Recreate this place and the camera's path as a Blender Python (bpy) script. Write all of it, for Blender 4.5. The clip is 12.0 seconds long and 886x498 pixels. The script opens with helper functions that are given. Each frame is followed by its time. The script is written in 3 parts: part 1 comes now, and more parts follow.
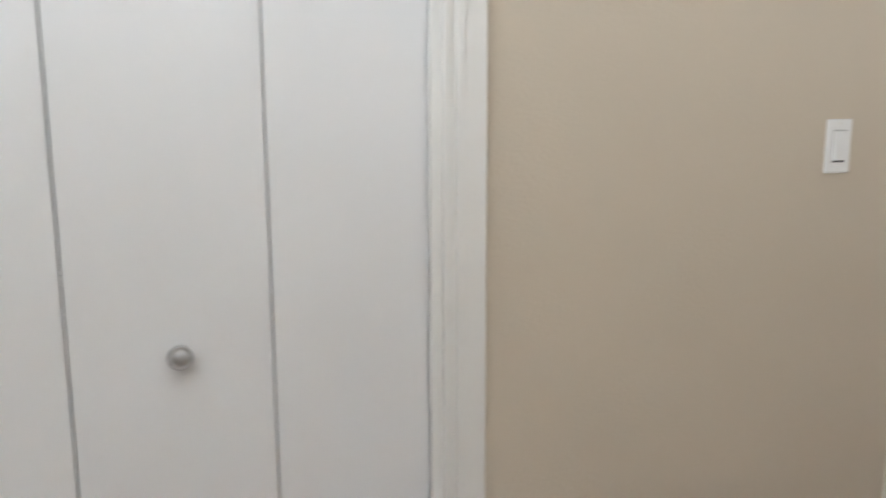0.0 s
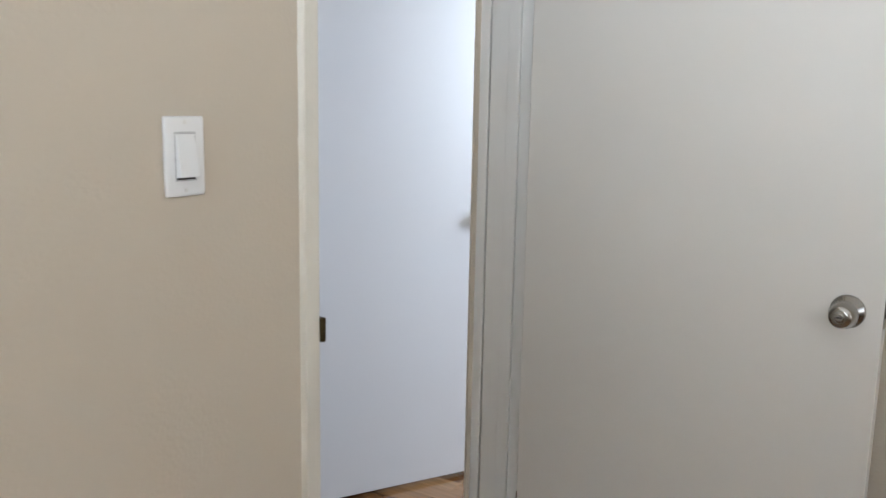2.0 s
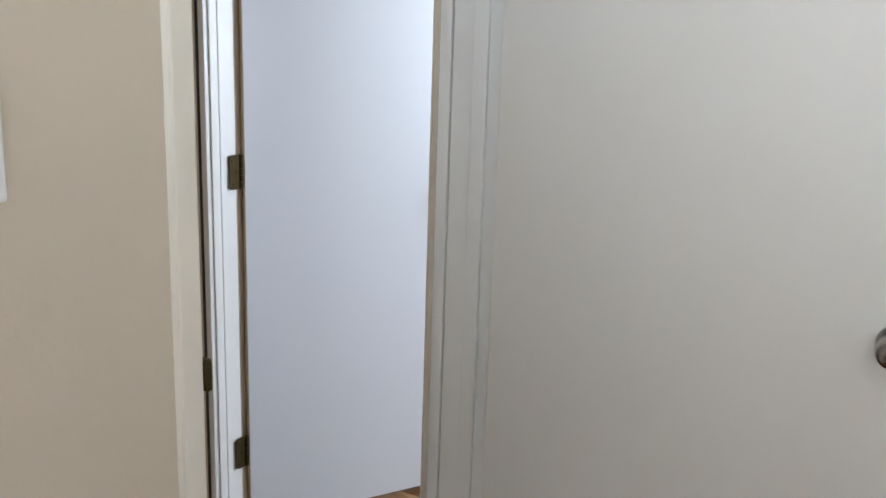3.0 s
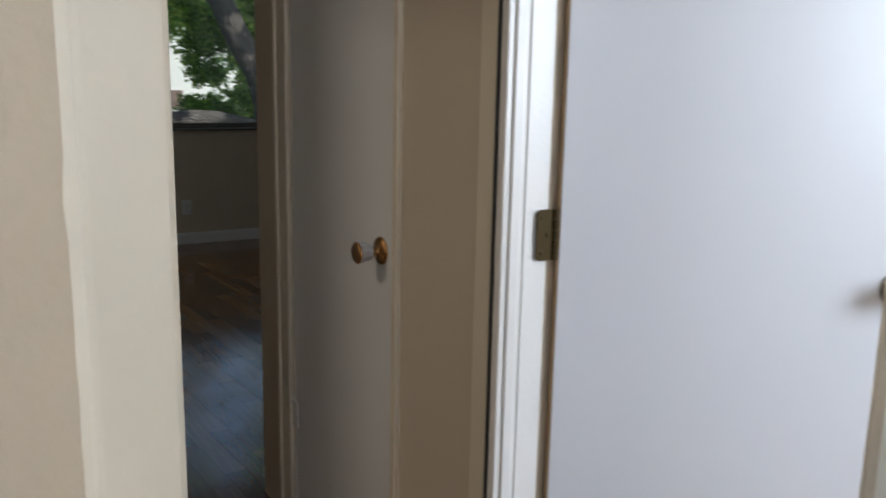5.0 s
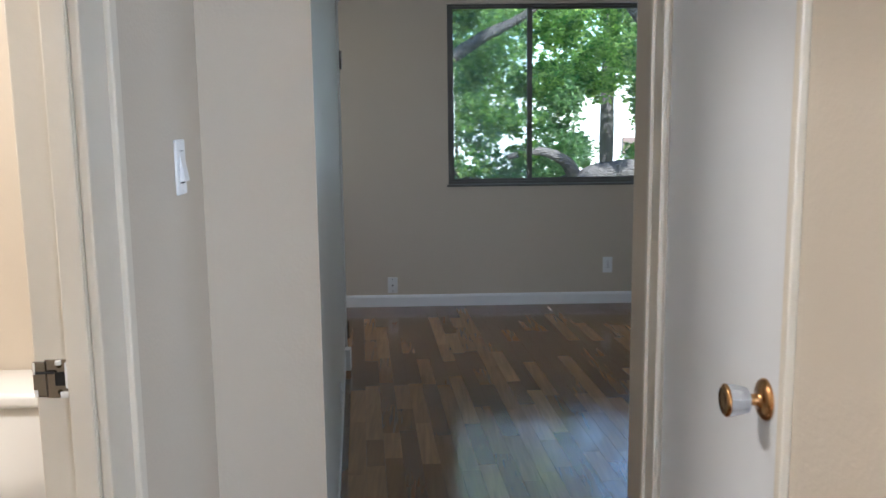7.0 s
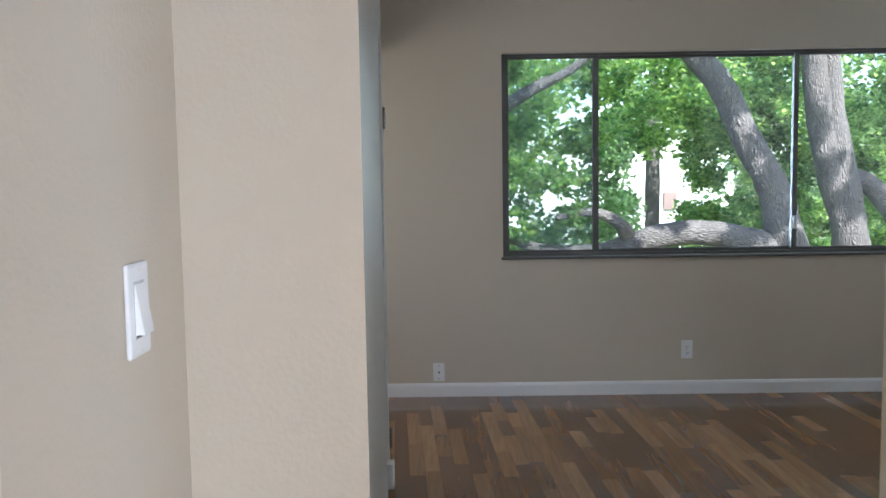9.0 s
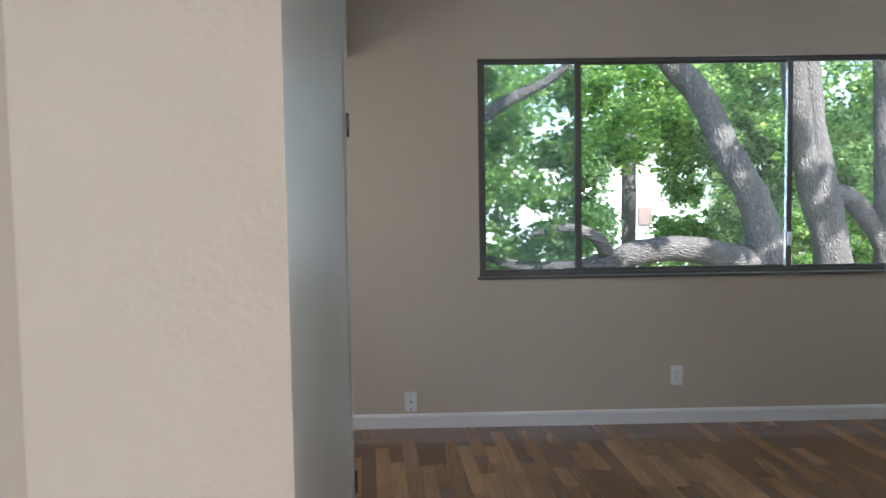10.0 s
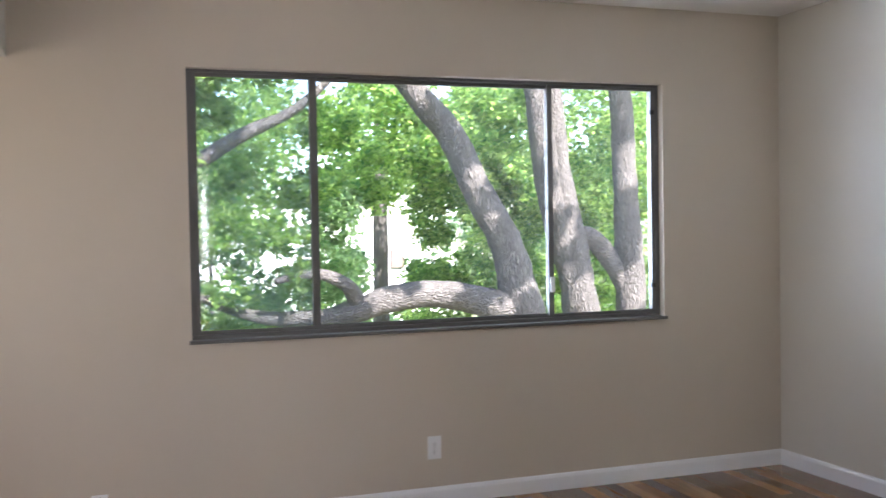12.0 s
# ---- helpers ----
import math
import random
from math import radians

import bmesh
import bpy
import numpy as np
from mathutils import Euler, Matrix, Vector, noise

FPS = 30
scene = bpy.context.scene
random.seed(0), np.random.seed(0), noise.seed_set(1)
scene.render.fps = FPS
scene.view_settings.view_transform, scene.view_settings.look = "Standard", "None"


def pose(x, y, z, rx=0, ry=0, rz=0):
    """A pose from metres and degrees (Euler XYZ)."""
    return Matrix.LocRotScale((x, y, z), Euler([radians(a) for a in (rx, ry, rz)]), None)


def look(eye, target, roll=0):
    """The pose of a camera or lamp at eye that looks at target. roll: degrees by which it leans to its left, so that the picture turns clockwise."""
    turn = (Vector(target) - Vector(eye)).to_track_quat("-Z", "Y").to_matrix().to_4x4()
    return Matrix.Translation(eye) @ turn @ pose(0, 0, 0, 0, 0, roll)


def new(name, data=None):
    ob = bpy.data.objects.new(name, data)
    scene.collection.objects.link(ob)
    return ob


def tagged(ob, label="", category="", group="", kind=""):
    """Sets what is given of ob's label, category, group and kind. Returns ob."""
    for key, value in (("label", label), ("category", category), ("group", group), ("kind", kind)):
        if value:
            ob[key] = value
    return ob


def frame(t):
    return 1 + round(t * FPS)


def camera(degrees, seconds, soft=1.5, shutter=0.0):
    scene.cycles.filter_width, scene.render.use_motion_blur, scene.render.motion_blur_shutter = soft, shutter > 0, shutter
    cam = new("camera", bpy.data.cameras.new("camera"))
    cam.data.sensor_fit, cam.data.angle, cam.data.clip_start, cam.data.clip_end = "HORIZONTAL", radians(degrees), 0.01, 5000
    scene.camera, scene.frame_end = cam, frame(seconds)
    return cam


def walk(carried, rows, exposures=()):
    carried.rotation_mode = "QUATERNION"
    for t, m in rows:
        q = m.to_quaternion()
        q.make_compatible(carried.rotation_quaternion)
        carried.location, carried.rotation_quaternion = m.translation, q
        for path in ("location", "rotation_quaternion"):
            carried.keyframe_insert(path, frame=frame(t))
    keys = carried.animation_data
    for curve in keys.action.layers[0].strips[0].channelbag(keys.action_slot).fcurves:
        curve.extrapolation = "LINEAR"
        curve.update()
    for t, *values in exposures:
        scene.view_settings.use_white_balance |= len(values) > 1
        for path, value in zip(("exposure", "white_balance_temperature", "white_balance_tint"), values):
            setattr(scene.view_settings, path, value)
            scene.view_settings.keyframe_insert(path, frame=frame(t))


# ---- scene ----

cam = camera(54.4, 12.0, shutter=0.3)
PATH = [
    (0, (-1.58, -7.573, 1.35), (-0.817, -5.755, 0.994), -0.2),
    (0.5, (-1.422, -7.509, 1.334), (-0.345, -5.86, 0.991), -0.2),
    (1, (-1.249, -7.387, 1.33), (0.116, -5.964, 0.996), -0.2),
    (1.5, (-1.094, -7.295, 1.319), (0.451, -6.072, 0.98), 0.2),
    (2, (-0.902, -7.208, 1.324), (0.722, -6.092, 0.982), 1.1),
    (2.5, (-0.748, -7.113, 1.335), (0.917, -6.072, 0.955), 1.6),
    (2.7, (-0.66, -7.099, 1.341), (0.991, -6.046, 0.935), 1.9),
    (4.3, (-0.088, -6.647, 1.297), (1.294, -5.278, 0.835), 0.4),
    (4.5, (-0.033, -6.609, 1.297), (1.253, -5.146, 0.844), 0.9),
    (5, (0.096, -6.536, 1.297), (1.107, -4.856, 0.903), 1.2),
    (5.5, (0.199, -6.424, 1.303), (0.898, -4.585, 0.943), 0.2),
    (6, (0.314, -6.319, 1.328), (0.711, -4.386, 1.007), 0.1),
    (6.5, (0.409, -6.222, 1.336), (0.59, -4.254, 1.035), -0.3),
    (7, (0.436, -6.085, 1.329), (0.481, -4.108, 1.031), -0.7),
    (7.5, (0.416, -5.889, 1.333), (0.393, -3.908, 1.06), -0.8),
    (9.5, (0.31, -5.12, 1.406), (0.283, -3.126, 1.252), -0.9),
    (10, (0.327, -4.919, 1.387), (0.361, -2.924, 1.245), -0.9),
    (10.5, (0.346, -4.687, 1.381), (0.5, -2.697, 1.248), -1.1),
    (11, (0.374, -4.455, 1.378), (0.666, -2.479, 1.267), -1.1),
    (11.5, (0.434, -4.258, 1.379), (0.868, -2.307, 1.288), -1.0),
    (12, (0.561, -4.066, 1.369), (1.152, -2.156, 1.318), -1.0),
]
walk(cam, [(t, look(e, g, r)) for t, e, g, r in PATH],
     exposures=[(0.0, -0.50, 6180, 10), (1.0, -0.38, 6080, 9), (1.5, -0.35, 6030, 9), (2.7, -0.32, 5880, 9), (4.5, -0.30, 5880, 8), (5.0, -0.32, 6030, 10), (5.5, 0.08, 6080, 11),
                (6.0, 0.74, 5930, 11), (6.5, 1.22, 5430, 9), (7.5, 1.70, 5280, 10), (9.5, 1.95, 5580, 12), (10.5, 1.88, 5750, 14), (11.0, 2.0, 5950, 17), (12.0, 2.45, 5950, 20)])

# ---- world, sun, large lights ----
SUN_TO = Vector((0.30, -0.80, 0.75)).normalized()      # towards the sun
world = bpy.data.worlds.new("world")
scene.world = world
world.use_nodes = True
wn = world.node_tree
sky = wn.nodes.new("ShaderNodeTexSky")
sky.sky_type = 'NISHITA'
sky.sun_disc = False
sky.sun_elevation = math.asin(SUN_TO.z)
sky.sun_rotation = math.atan2(SUN_TO.x, SUN_TO.y)
wn.links.new(sky.outputs[0], wn.nodes["Background"].inputs[0])
wn.nodes["Background"].inputs[1].default_value = 0.15
sun = new("sun", bpy.data.lights.new("sun", 'SUN'))
sun.data.energy, sun.data.angle, sun.data.color = 5.0, radians(0.6), (1.0, 0.95, 0.86)
sun.matrix_world = look((0, 0, 30), Vector((0, 0, 30)) - SUN_TO)


def window_light(x, y, z, target, w, h, watts, colour, spread=180):
    """The sky's light in a window's opening."""
    lamp = new("window_light", bpy.data.lights.new("window_light", 'AREA'))
    lamp.data.shape, lamp.data.size, lamp.data.size_y = 'RECTANGLE', w, h
    lamp.data.energy, lamp.data.color = watts, colour
    lamp.matrix_world = look((x, y, z), target)
    lamp.data.spread = radians(spread)
    return lamp


window_light(-3.27, -7.75, 1.5, (0, -7.95, 4.55), 1.9, 1.2, 152, (0.88, 0.94, 1.0), 112)        # first room, west window
window_light(0.0, -9.97, 1.5, (0.3, -4.2, 3.0), 1.7, 1.2, 9, (0.97, 0.97, 1.0), 90)           # first room, unseen south window, added to light the hall's end wall
window_light(2.2, -7.57, 1.55, (0.7, -5.0, 1.35), 1.2, 1.1, 71, (0.86, 0.92, 1.0))     # room beside the hall
window_light(1.84, 0.030, 1.49, (3.75, -2.05, 1.85), 2.36, 1.18, 12.5, (0.74, 0.86, 1.0), 56)       # bedroom window, open sky to the north-west
window_light(1.84, 0.036, 1.49, (1.84, -5, 1.40), 2.36, 1.18, 1.6, (0.80, 0.90, 1.0))       # bedroom window, light of the trees
window_light(-1.57, -0.75, 1.35, (5, -0.75, 1.2), 0.9, 1.2, 3.0, (1.0, 0.95, 0.90))       # alcove window
window_light(-0.9, -4.9, 2.44, (-0.9, -4.9, 0), 0.3, 0.3, 17, (1.0, 0.85, 0.68))        # bathroom ceiling light


# ---- materials ----
def material(name, colour, rough=0.5, metal=0.0, bump=0.0, bump_scale=200.0, vary=0.06, vary_scale=3.0, coat=0.0, rough_var=0.012):
    m = bpy.data.materials.new(name)
    m.use_nodes = True
    t = m.node_tree
    b = t.nodes["Principled BSDF"]
    geo = t.nodes.new("ShaderNodeNewGeometry")
    n1 = t.nodes.new("ShaderNodeTexNoise")
    n1.inputs["Scale"].default_value, n1.inputs["Detail"].default_value = vary_scale, 5
    t.links.new(geo.outputs["Position"], n1.inputs["Vector"])
    mix = t.nodes.new("ShaderNodeMix")
    mix.data_type = 'RGBA'
    mix.inputs[6].default_value = (*[c * (1 - vary) for c in colour], 1)
    mix.inputs[7].default_value = (*[min(1, c * (1 + vary)) for c in colour], 1)
    t.links.new(n1.outputs[0], mix.inputs[0])
    t.links.new(mix.outputs[2], b.inputs["Base Color"])
    b.inputs["Metallic"].default_value = metal
    mr = t.nodes.new("ShaderNodeMapRange")
    mr.inputs[3].default_value, mr.inputs[4].default_value = max(0.02, rough - rough_var), rough + rough_var
    t.links.new(n1.outputs[0], mr.inputs[0])
    t.links.new(mr.outputs[0], b.inputs["Roughness"])
    b.inputs["Coat Weight"].default_value = coat
    if bump:
        n2 = t.nodes.new("ShaderNodeTexNoise")
        n2.inputs["Scale"].default_value, n2.inputs["Detail"].default_value = bump_scale, 3
        t.links.new(geo.outputs["Position"], n2.inputs["Vector"])
        bp = t.nodes.new("ShaderNodeBump")
        bp.inputs["Strength"].default_value, bp.inputs["Distance"].default_value = bump, 0.004
        t.links.new(n2.outputs[0], bp.inputs["Height"])
        t.links.new(bp.outputs[0], b.inputs["Normal"])
    return m


def wood_floor(name, island):
    m = bpy.data.materials.new(name)
    m.use_nodes = True
    t = m.node_tree
    b = t.nodes["Principled BSDF"]
    geo = t.nodes.new("ShaderNodeNewGeometry")
    if island:
        rnd = geo.outputs["Random Per Island"]
    else:
        rnd = t.nodes.new("ShaderNodeObjectInfo").outputs["Random"]
    ramp = t.nodes.new("ShaderNodeValToRGB")
    e = ramp.color_ramp.elements
    e[0].position, e[0].color = 0.0, (0.125, 0.055, 0.020, 1)
    e[1].position, e[1].color = 1.0, (0.33, 0.185, 0.078, 1)
    for pos, c in ((0.3, (0.155, 0.069, 0.023)), (0.6, (0.215, 0.107, 0.038)), (0.85, (0.285, 0.152, 0.060))):
        e.new(pos).color = (*c, 1)
    t.links.new(rnd, ramp.inputs[0])
    off = t.nodes.new("ShaderNodeVectorMath")
    off.operation = 'MULTIPLY_ADD'
    comb = t.nodes.new("ShaderNodeCombineXYZ")
    t.links.new(rnd, comb.inputs[2])
    off.inputs[1].default_value = (0, 0, 40)
    t.links.new(comb.outputs[0], off.inputs[0])
    t.links.new(geo.outputs["Position"], off.inputs[2])
    mp = t.nodes.new("ShaderNodeMapping")
    mp.inputs["Rotation"].default_value = (0, 0, radians(-4))
    mp.inputs["Scale"].default_value = (55, 3.2, 1)
    t.links.new(off.outputs[0], mp.inputs[0])
    grain = t.nodes.new("ShaderNodeTexNoise")
    grain.inputs["Scale"].default_value, grain.inputs["Detail"].default_value = 1.0, 6
    grain.inputs["Distortion"].default_value = 0.6
    t.links.new(mp.outputs[0], grain.inputs["Vector"])
    gr = t.nodes.new("ShaderNodeMapRange")
    gr.inputs[1].default_value, gr.inputs[2].default_value = 0.3, 0.7
    gr.inputs[3].default_value, gr.inputs[4].default_value = 0.80, 1.12
    t.links.new(grain.outputs[0], gr.inputs[0])
    mul = t.nodes.new("ShaderNodeVectorMath")
    mul.operation = 'SCALE'
    t.links.new(ramp.outputs[0], mul.inputs[0])
    t.links.new(gr.outputs[0], mul.inputs["Scale"])
    t.links.new(mul.outputs[0], b.inputs["Base Color"])
    b.inputs["Specular IOR Level"].default_value = 1.0
    wear = t.nodes.new("ShaderNodeTexNoise")
    wear.inputs["Scale"].default_value, wear.inputs["Detail"].default_value = 5.0, 8
    t.links.new(geo.outputs["Position"], wear.inputs["Vector"])
    wr = t.nodes.new("ShaderNodeMapRange")
    wr.inputs[1].default_value, wr.inputs[2].default_value = 0.35, 0.7
    wr.inputs[3].default_value, wr.inputs[4].default_value = 0.09, 0.20
    t.links.new(wear.outputs[0], wr.inputs[0])
    t.links.new(wr.outputs[0], b.inputs["Roughness"])
    bp = t.nodes.new("ShaderNodeBump")
    bp.inputs["Strength"].default_value, bp.inputs["Distance"].default_value = 0.12, 0.002
    t.links.new(grain.outputs[0], bp.inputs["Height"])
    t.links.new(bp.outputs[0], b.inputs["Normal"])
    return m


def leaf_material(name, a, c):
    m = bpy.data.materials.new(name)
    m.use_nodes = True
    t = m.node_tree
    b = t.nodes["Principled BSDF"]
    geo = t.nodes.new("ShaderNodeNewGeometry")
    mix = t.nodes.new("ShaderNodeMix")
    mix.data_type = 'RGBA'
    mix.inputs[6].default_value, mix.inputs[7].default_value = (*a, 1), (*c, 1)
    t.links.new(geo.outputs["Random Per Island"], mix.inputs[0])
    t.links.new(mix.outputs[2], b.inputs["Base Color"])
    b.inputs["Roughness"].default_value = 0.45
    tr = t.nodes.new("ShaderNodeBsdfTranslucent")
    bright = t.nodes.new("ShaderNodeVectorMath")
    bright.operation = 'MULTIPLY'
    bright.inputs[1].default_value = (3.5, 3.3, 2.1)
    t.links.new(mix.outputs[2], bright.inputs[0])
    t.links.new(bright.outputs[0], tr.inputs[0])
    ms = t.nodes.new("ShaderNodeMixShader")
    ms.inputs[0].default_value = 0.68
    t.links.new(b.outputs[0], ms.inputs[1])
    t.links.new(tr.outputs[0], ms.inputs[2])
    t.links.new(ms.outputs[0], t.nodes["Material Output"].inputs[0])
    return m


def bark_material(name, scale):
    """Furrowed bark, its furrows drawn out along one axis."""
    m = material(name, (0.165, 0.142, 0.128), 0.9, vary=0.35, vary_scale=6)
    t = m.node_tree
    b = t.nodes["Principled BSDF"]
    co = t.nodes.new("ShaderNodeTexCoord")
    mp = t.nodes.new("ShaderNodeMapping")
    mp.inputs["Scale"].default_value = scale
    warp = t.nodes.new("ShaderNodeTexNoise")
    warp.inputs["Scale"].default_value, warp.inputs["Detail"].default_value = 4.0, 4
    t.links.new(co.outputs["Object"], warp.inputs["Vector"])
    bend = t.nodes.new("ShaderNodeVectorMath")
    bend.operation = 'MULTIPLY_ADD'
    bend.inputs[1].default_value = (0.16, 0.16, 0.16)
    t.links.new(warp.outputs["Color"], bend.inputs[0])
    t.links.new(co.outputs["Object"], bend.inputs[2])
    t.links.new(bend.outputs[0], mp.inputs[0])
    v = t.nodes.new("ShaderNodeTexVoronoi")
    v.feature = 'DISTANCE_TO_EDGE'
    v.inputs["Scale"].default_value = 1.0
    t.links.new(mp.outputs[0], v.inputs["Vector"])
    bp = t.nodes.new("ShaderNodeBump")
    bp.inputs["Strength"].default_value, bp.inputs["Distance"].default_value = 1.0, 0.04
    t.links.new(v.outputs[0], bp.inputs["Height"])
    t.links.new(bp.outputs[0], b.inputs["Normal"])
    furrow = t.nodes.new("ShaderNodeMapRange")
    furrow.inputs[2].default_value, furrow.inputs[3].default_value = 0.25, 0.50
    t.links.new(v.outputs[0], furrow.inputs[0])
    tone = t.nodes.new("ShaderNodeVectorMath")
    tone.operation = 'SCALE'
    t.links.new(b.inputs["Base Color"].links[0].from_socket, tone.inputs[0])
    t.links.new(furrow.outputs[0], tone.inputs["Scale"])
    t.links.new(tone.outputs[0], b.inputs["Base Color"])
    return m


def glass_material():
    m = bpy.data.materials.new("window_glass")
    m.use_nodes = True
    t = m.node_tree
    for n in list(t.nodes):
        if n.type != 'OUTPUT_MATERIAL':
            t.nodes.remove(n)
    tr = t.nodes.new("ShaderNodeBsdfTransparent")
    tr.inputs[0].default_value = (0.95, 0.97, 0.96, 1)
    gl = t.nodes.new("ShaderNodeBsdfGlossy")
    gl.inputs["Roughness"].default_value = 0.03
    fr = t.nodes.new("ShaderNodeFresnel")
    fr.inputs[0].default_value = 1.45
    ms = t.nodes.new("ShaderNodeMixShader")
    t.links.new(fr.outputs[0], ms.inputs[0])
    # pale veil mixed into the pane to imitate the milky glare
    haze = t.nodes.new("ShaderNodeBsdfTranslucent")
    haze.inputs[0].default_value = (0.9, 0.93, 0.95, 1)
    dm = t.nodes.new("ShaderNodeMixShader")
    dm.name = "haze_mix"
    dm.inputs[0].default_value = 0.003
    t.links.new(tr.outputs[0], dm.inputs[1])
    t.links.new(haze.outputs[0], dm.inputs[2])
    t.links.new(dm.outputs[0], ms.inputs[1])
    t.links.new(gl.outputs[0], ms.inputs[2])
    t.links.new(ms.outputs[0], t.nodes["Material Output"].inputs[0])
    return m


def emitting(name, colour, strength):
    m = bpy.data.materials.new(name)
    m.use_nodes = True
    b = m.node_tree.nodes["Principled BSDF"]
    b.inputs["Base Color"].default_value = (*colour, 1)
    b.inputs["Emission Color"].default_value = (*colour, 1)
    b.inputs["Emission Strength"].default_value = strength
    return m


WALL = material("beige_wall_paint", (0.565, 0.495, 0.395), 0.55, bump=0.22, bump_scale=115, vary=0.03, vary_scale=2.0)
GLOSS_WALL = material("semigloss_wall_paint", (0.60, 0.58, 0.53), 0.36, bump=0.05, bump_scale=90, vary=0.03, vary_scale=2.0)
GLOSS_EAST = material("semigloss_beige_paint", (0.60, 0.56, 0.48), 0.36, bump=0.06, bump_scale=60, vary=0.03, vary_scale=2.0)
CEIL = material("ceiling_paint", (0.78, 0.75, 0.70), 0.8, bump=0.3, bump_scale=120, vary=0.03)
TRIM = material("white_trim_paint", (0.74, 0.73, 0.70), 0.32, bump=0.15, bump_scale=60, vary=0.05, vary_scale=8)
IVORY = material("ivory_trim_paint", (0.72, 0.68, 0.59), 0.34, bump=0.2, bump_scale=60, vary=0.07, vary_scale=9)
CREAM = material("cream_trim_paint", (0.68, 0.62, 0.51), 0.32, bump=0.15, bump_scale=60, vary=0.06, vary_scale=8)
BASE = material("white_baseboard", (0.78, 0.78, 0.78), 0.35, vary=0.03)
DOOR = material("white_door_paint", (0.76, 0.77, 0.78), 0.30, vary=0.012, vary_scale=1.2, rough_var=0.0)
# DOOR's paint, slightly cooler, darkened in colour to offset the strong side-room lamp
DOOR_B = material("dimmed_cool_white_paint", (0.62, 0.63, 0.66), 0.30, vary=0.012, vary_scale=1.2, rough_var=0.0)
DOOR_OLD = material("offwhite_door_paint", (0.69, 0.66, 0.61), 0.24, bump=0.05, bump_scale=70, vary=0.012, vary_scale=1.2, rough_var=0.0)
BIFOLD = material("closet_door_paint", (0.72, 0.72, 0.72), 0.38, bump=0.05, bump_scale=60, vary=0.03, vary_scale=4)
PLASTIC = material("white_plastic", (0.80, 0.80, 0.79), 0.28, vary=0.02)
STEEL = material("satin_nickel", (0.36, 0.34, 0.31), 0.18, metal=1.0, vary=0.06, vary_scale=40)
BRONZE = material("dark_bronze", (0.05, 0.034, 0.012), 0.5, metal=0.4, vary=0.3, vary_scale=60)
BRONZE.node_tree.nodes["Principled BSDF"].inputs["Specular IOR Level"].default_value = 0.15
BRASS = material("aged_brass", (0.55, 0.30, 0.12), 0.22, metal=1.0, vary=0.12, vary_scale=40)
PEWTER = material("pewter_knob", (0.45, 0.45, 0.45), 0.4, metal=0.6, vary=0.2, vary_scale=90)
CRYSTAL = material("clear_knob", (0.45, 0.46, 0.48), 0.12, vary=0.1, vary_scale=60, coat=1.0)
ALU = material("aged_aluminium", (0.12, 0.115, 0.105), 0.50, metal=0.12, vary=0.2, vary_scale=25)
TANWOOD = material("bare_tan_wood", (0.33, 0.21, 0.10), 0.6, vary=0.15, vary_scale=20)
DARK = material("dark_gap", (0.02, 0.018, 0.016), 0.8)
GREYLINE = material("grey_joint", (0.25, 0.25, 0.25), 0.6)
RUBBER = material("dark_weatherstrip", (0.03, 0.03, 0.03), 0.6)
PORCELAIN = material("white_porcelain", (0.80, 0.78, 0.74), 0.12, vary=0.02)
STUCCO = material("white_stucco", (0.80, 0.79, 0.76), 0.9, bump=0.4, bump_scale=40, vary=0.08, vary_scale=1)
BRICK = material("red_brown_paint", (0.20, 0.14, 0.12), 0.8, vary=0.2, vary_scale=3)
GROUND = material("dry_grass", (0.20, 0.19, 0.09), 0.95, bump=0.5, bump_scale=30, vary=0.4, vary_scale=0.8)
ASPHALT = material("asphalt", (0.06, 0.06, 0.06), 0.9, bump=0.3, bump_scale=60, vary=0.15)
FLOOR_A = wood_floor("laminate_strip", False)
FLOOR_B = wood_floor("laminate_joined", True)
SUBFLOOR = material("floor_joint", (0.07, 0.04, 0.02), 0.6)
LEAF_A = leaf_material("leaf_green", (0.043, 0.10, 0.042), (0.205, 0.275, 0.118))
LEAF_B = leaf_material("leaf_bluegreen", (0.06, 0.115, 0.07), (0.16, 0.22, 0.15))
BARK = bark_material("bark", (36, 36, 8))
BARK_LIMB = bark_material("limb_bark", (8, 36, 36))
GLASS = glass_material()
SCREEN = glass_material()
SCREEN.name = "insect_screen"
SCREEN.node_tree.nodes["Transparent BSDF"].inputs[0].default_value = (0.80, 0.82, 0.84, 1)
# stronger veil here, imitating the pale glare over the left pane
SCREEN.node_tree.nodes["haze_mix"].inputs[0].default_value = 0.045


# ---- mesh helpers ----
def box(bm, x0, x1, y0, y1, z0, z1, bevel=0.0):
    r = bmesh.ops.create_cube(bm, size=1, matrix=Matrix.Translation(((x0 + x1) / 2, (y0 + y1) / 2, (z0 + z1) / 2))
                              @ Matrix.Diagonal((x1 - x0, y1 - y0, z1 - z0, 1)))
    if bevel:
        vs = set(r["verts"])
        es = [e for e in bm.edges if e.verts[0] in vs and e.verts[1] in vs]
        bmesh.ops.bevel(bm, geom=es, offset=bevel, segments=2, affect='EDGES', profile=0.6)
    return bm


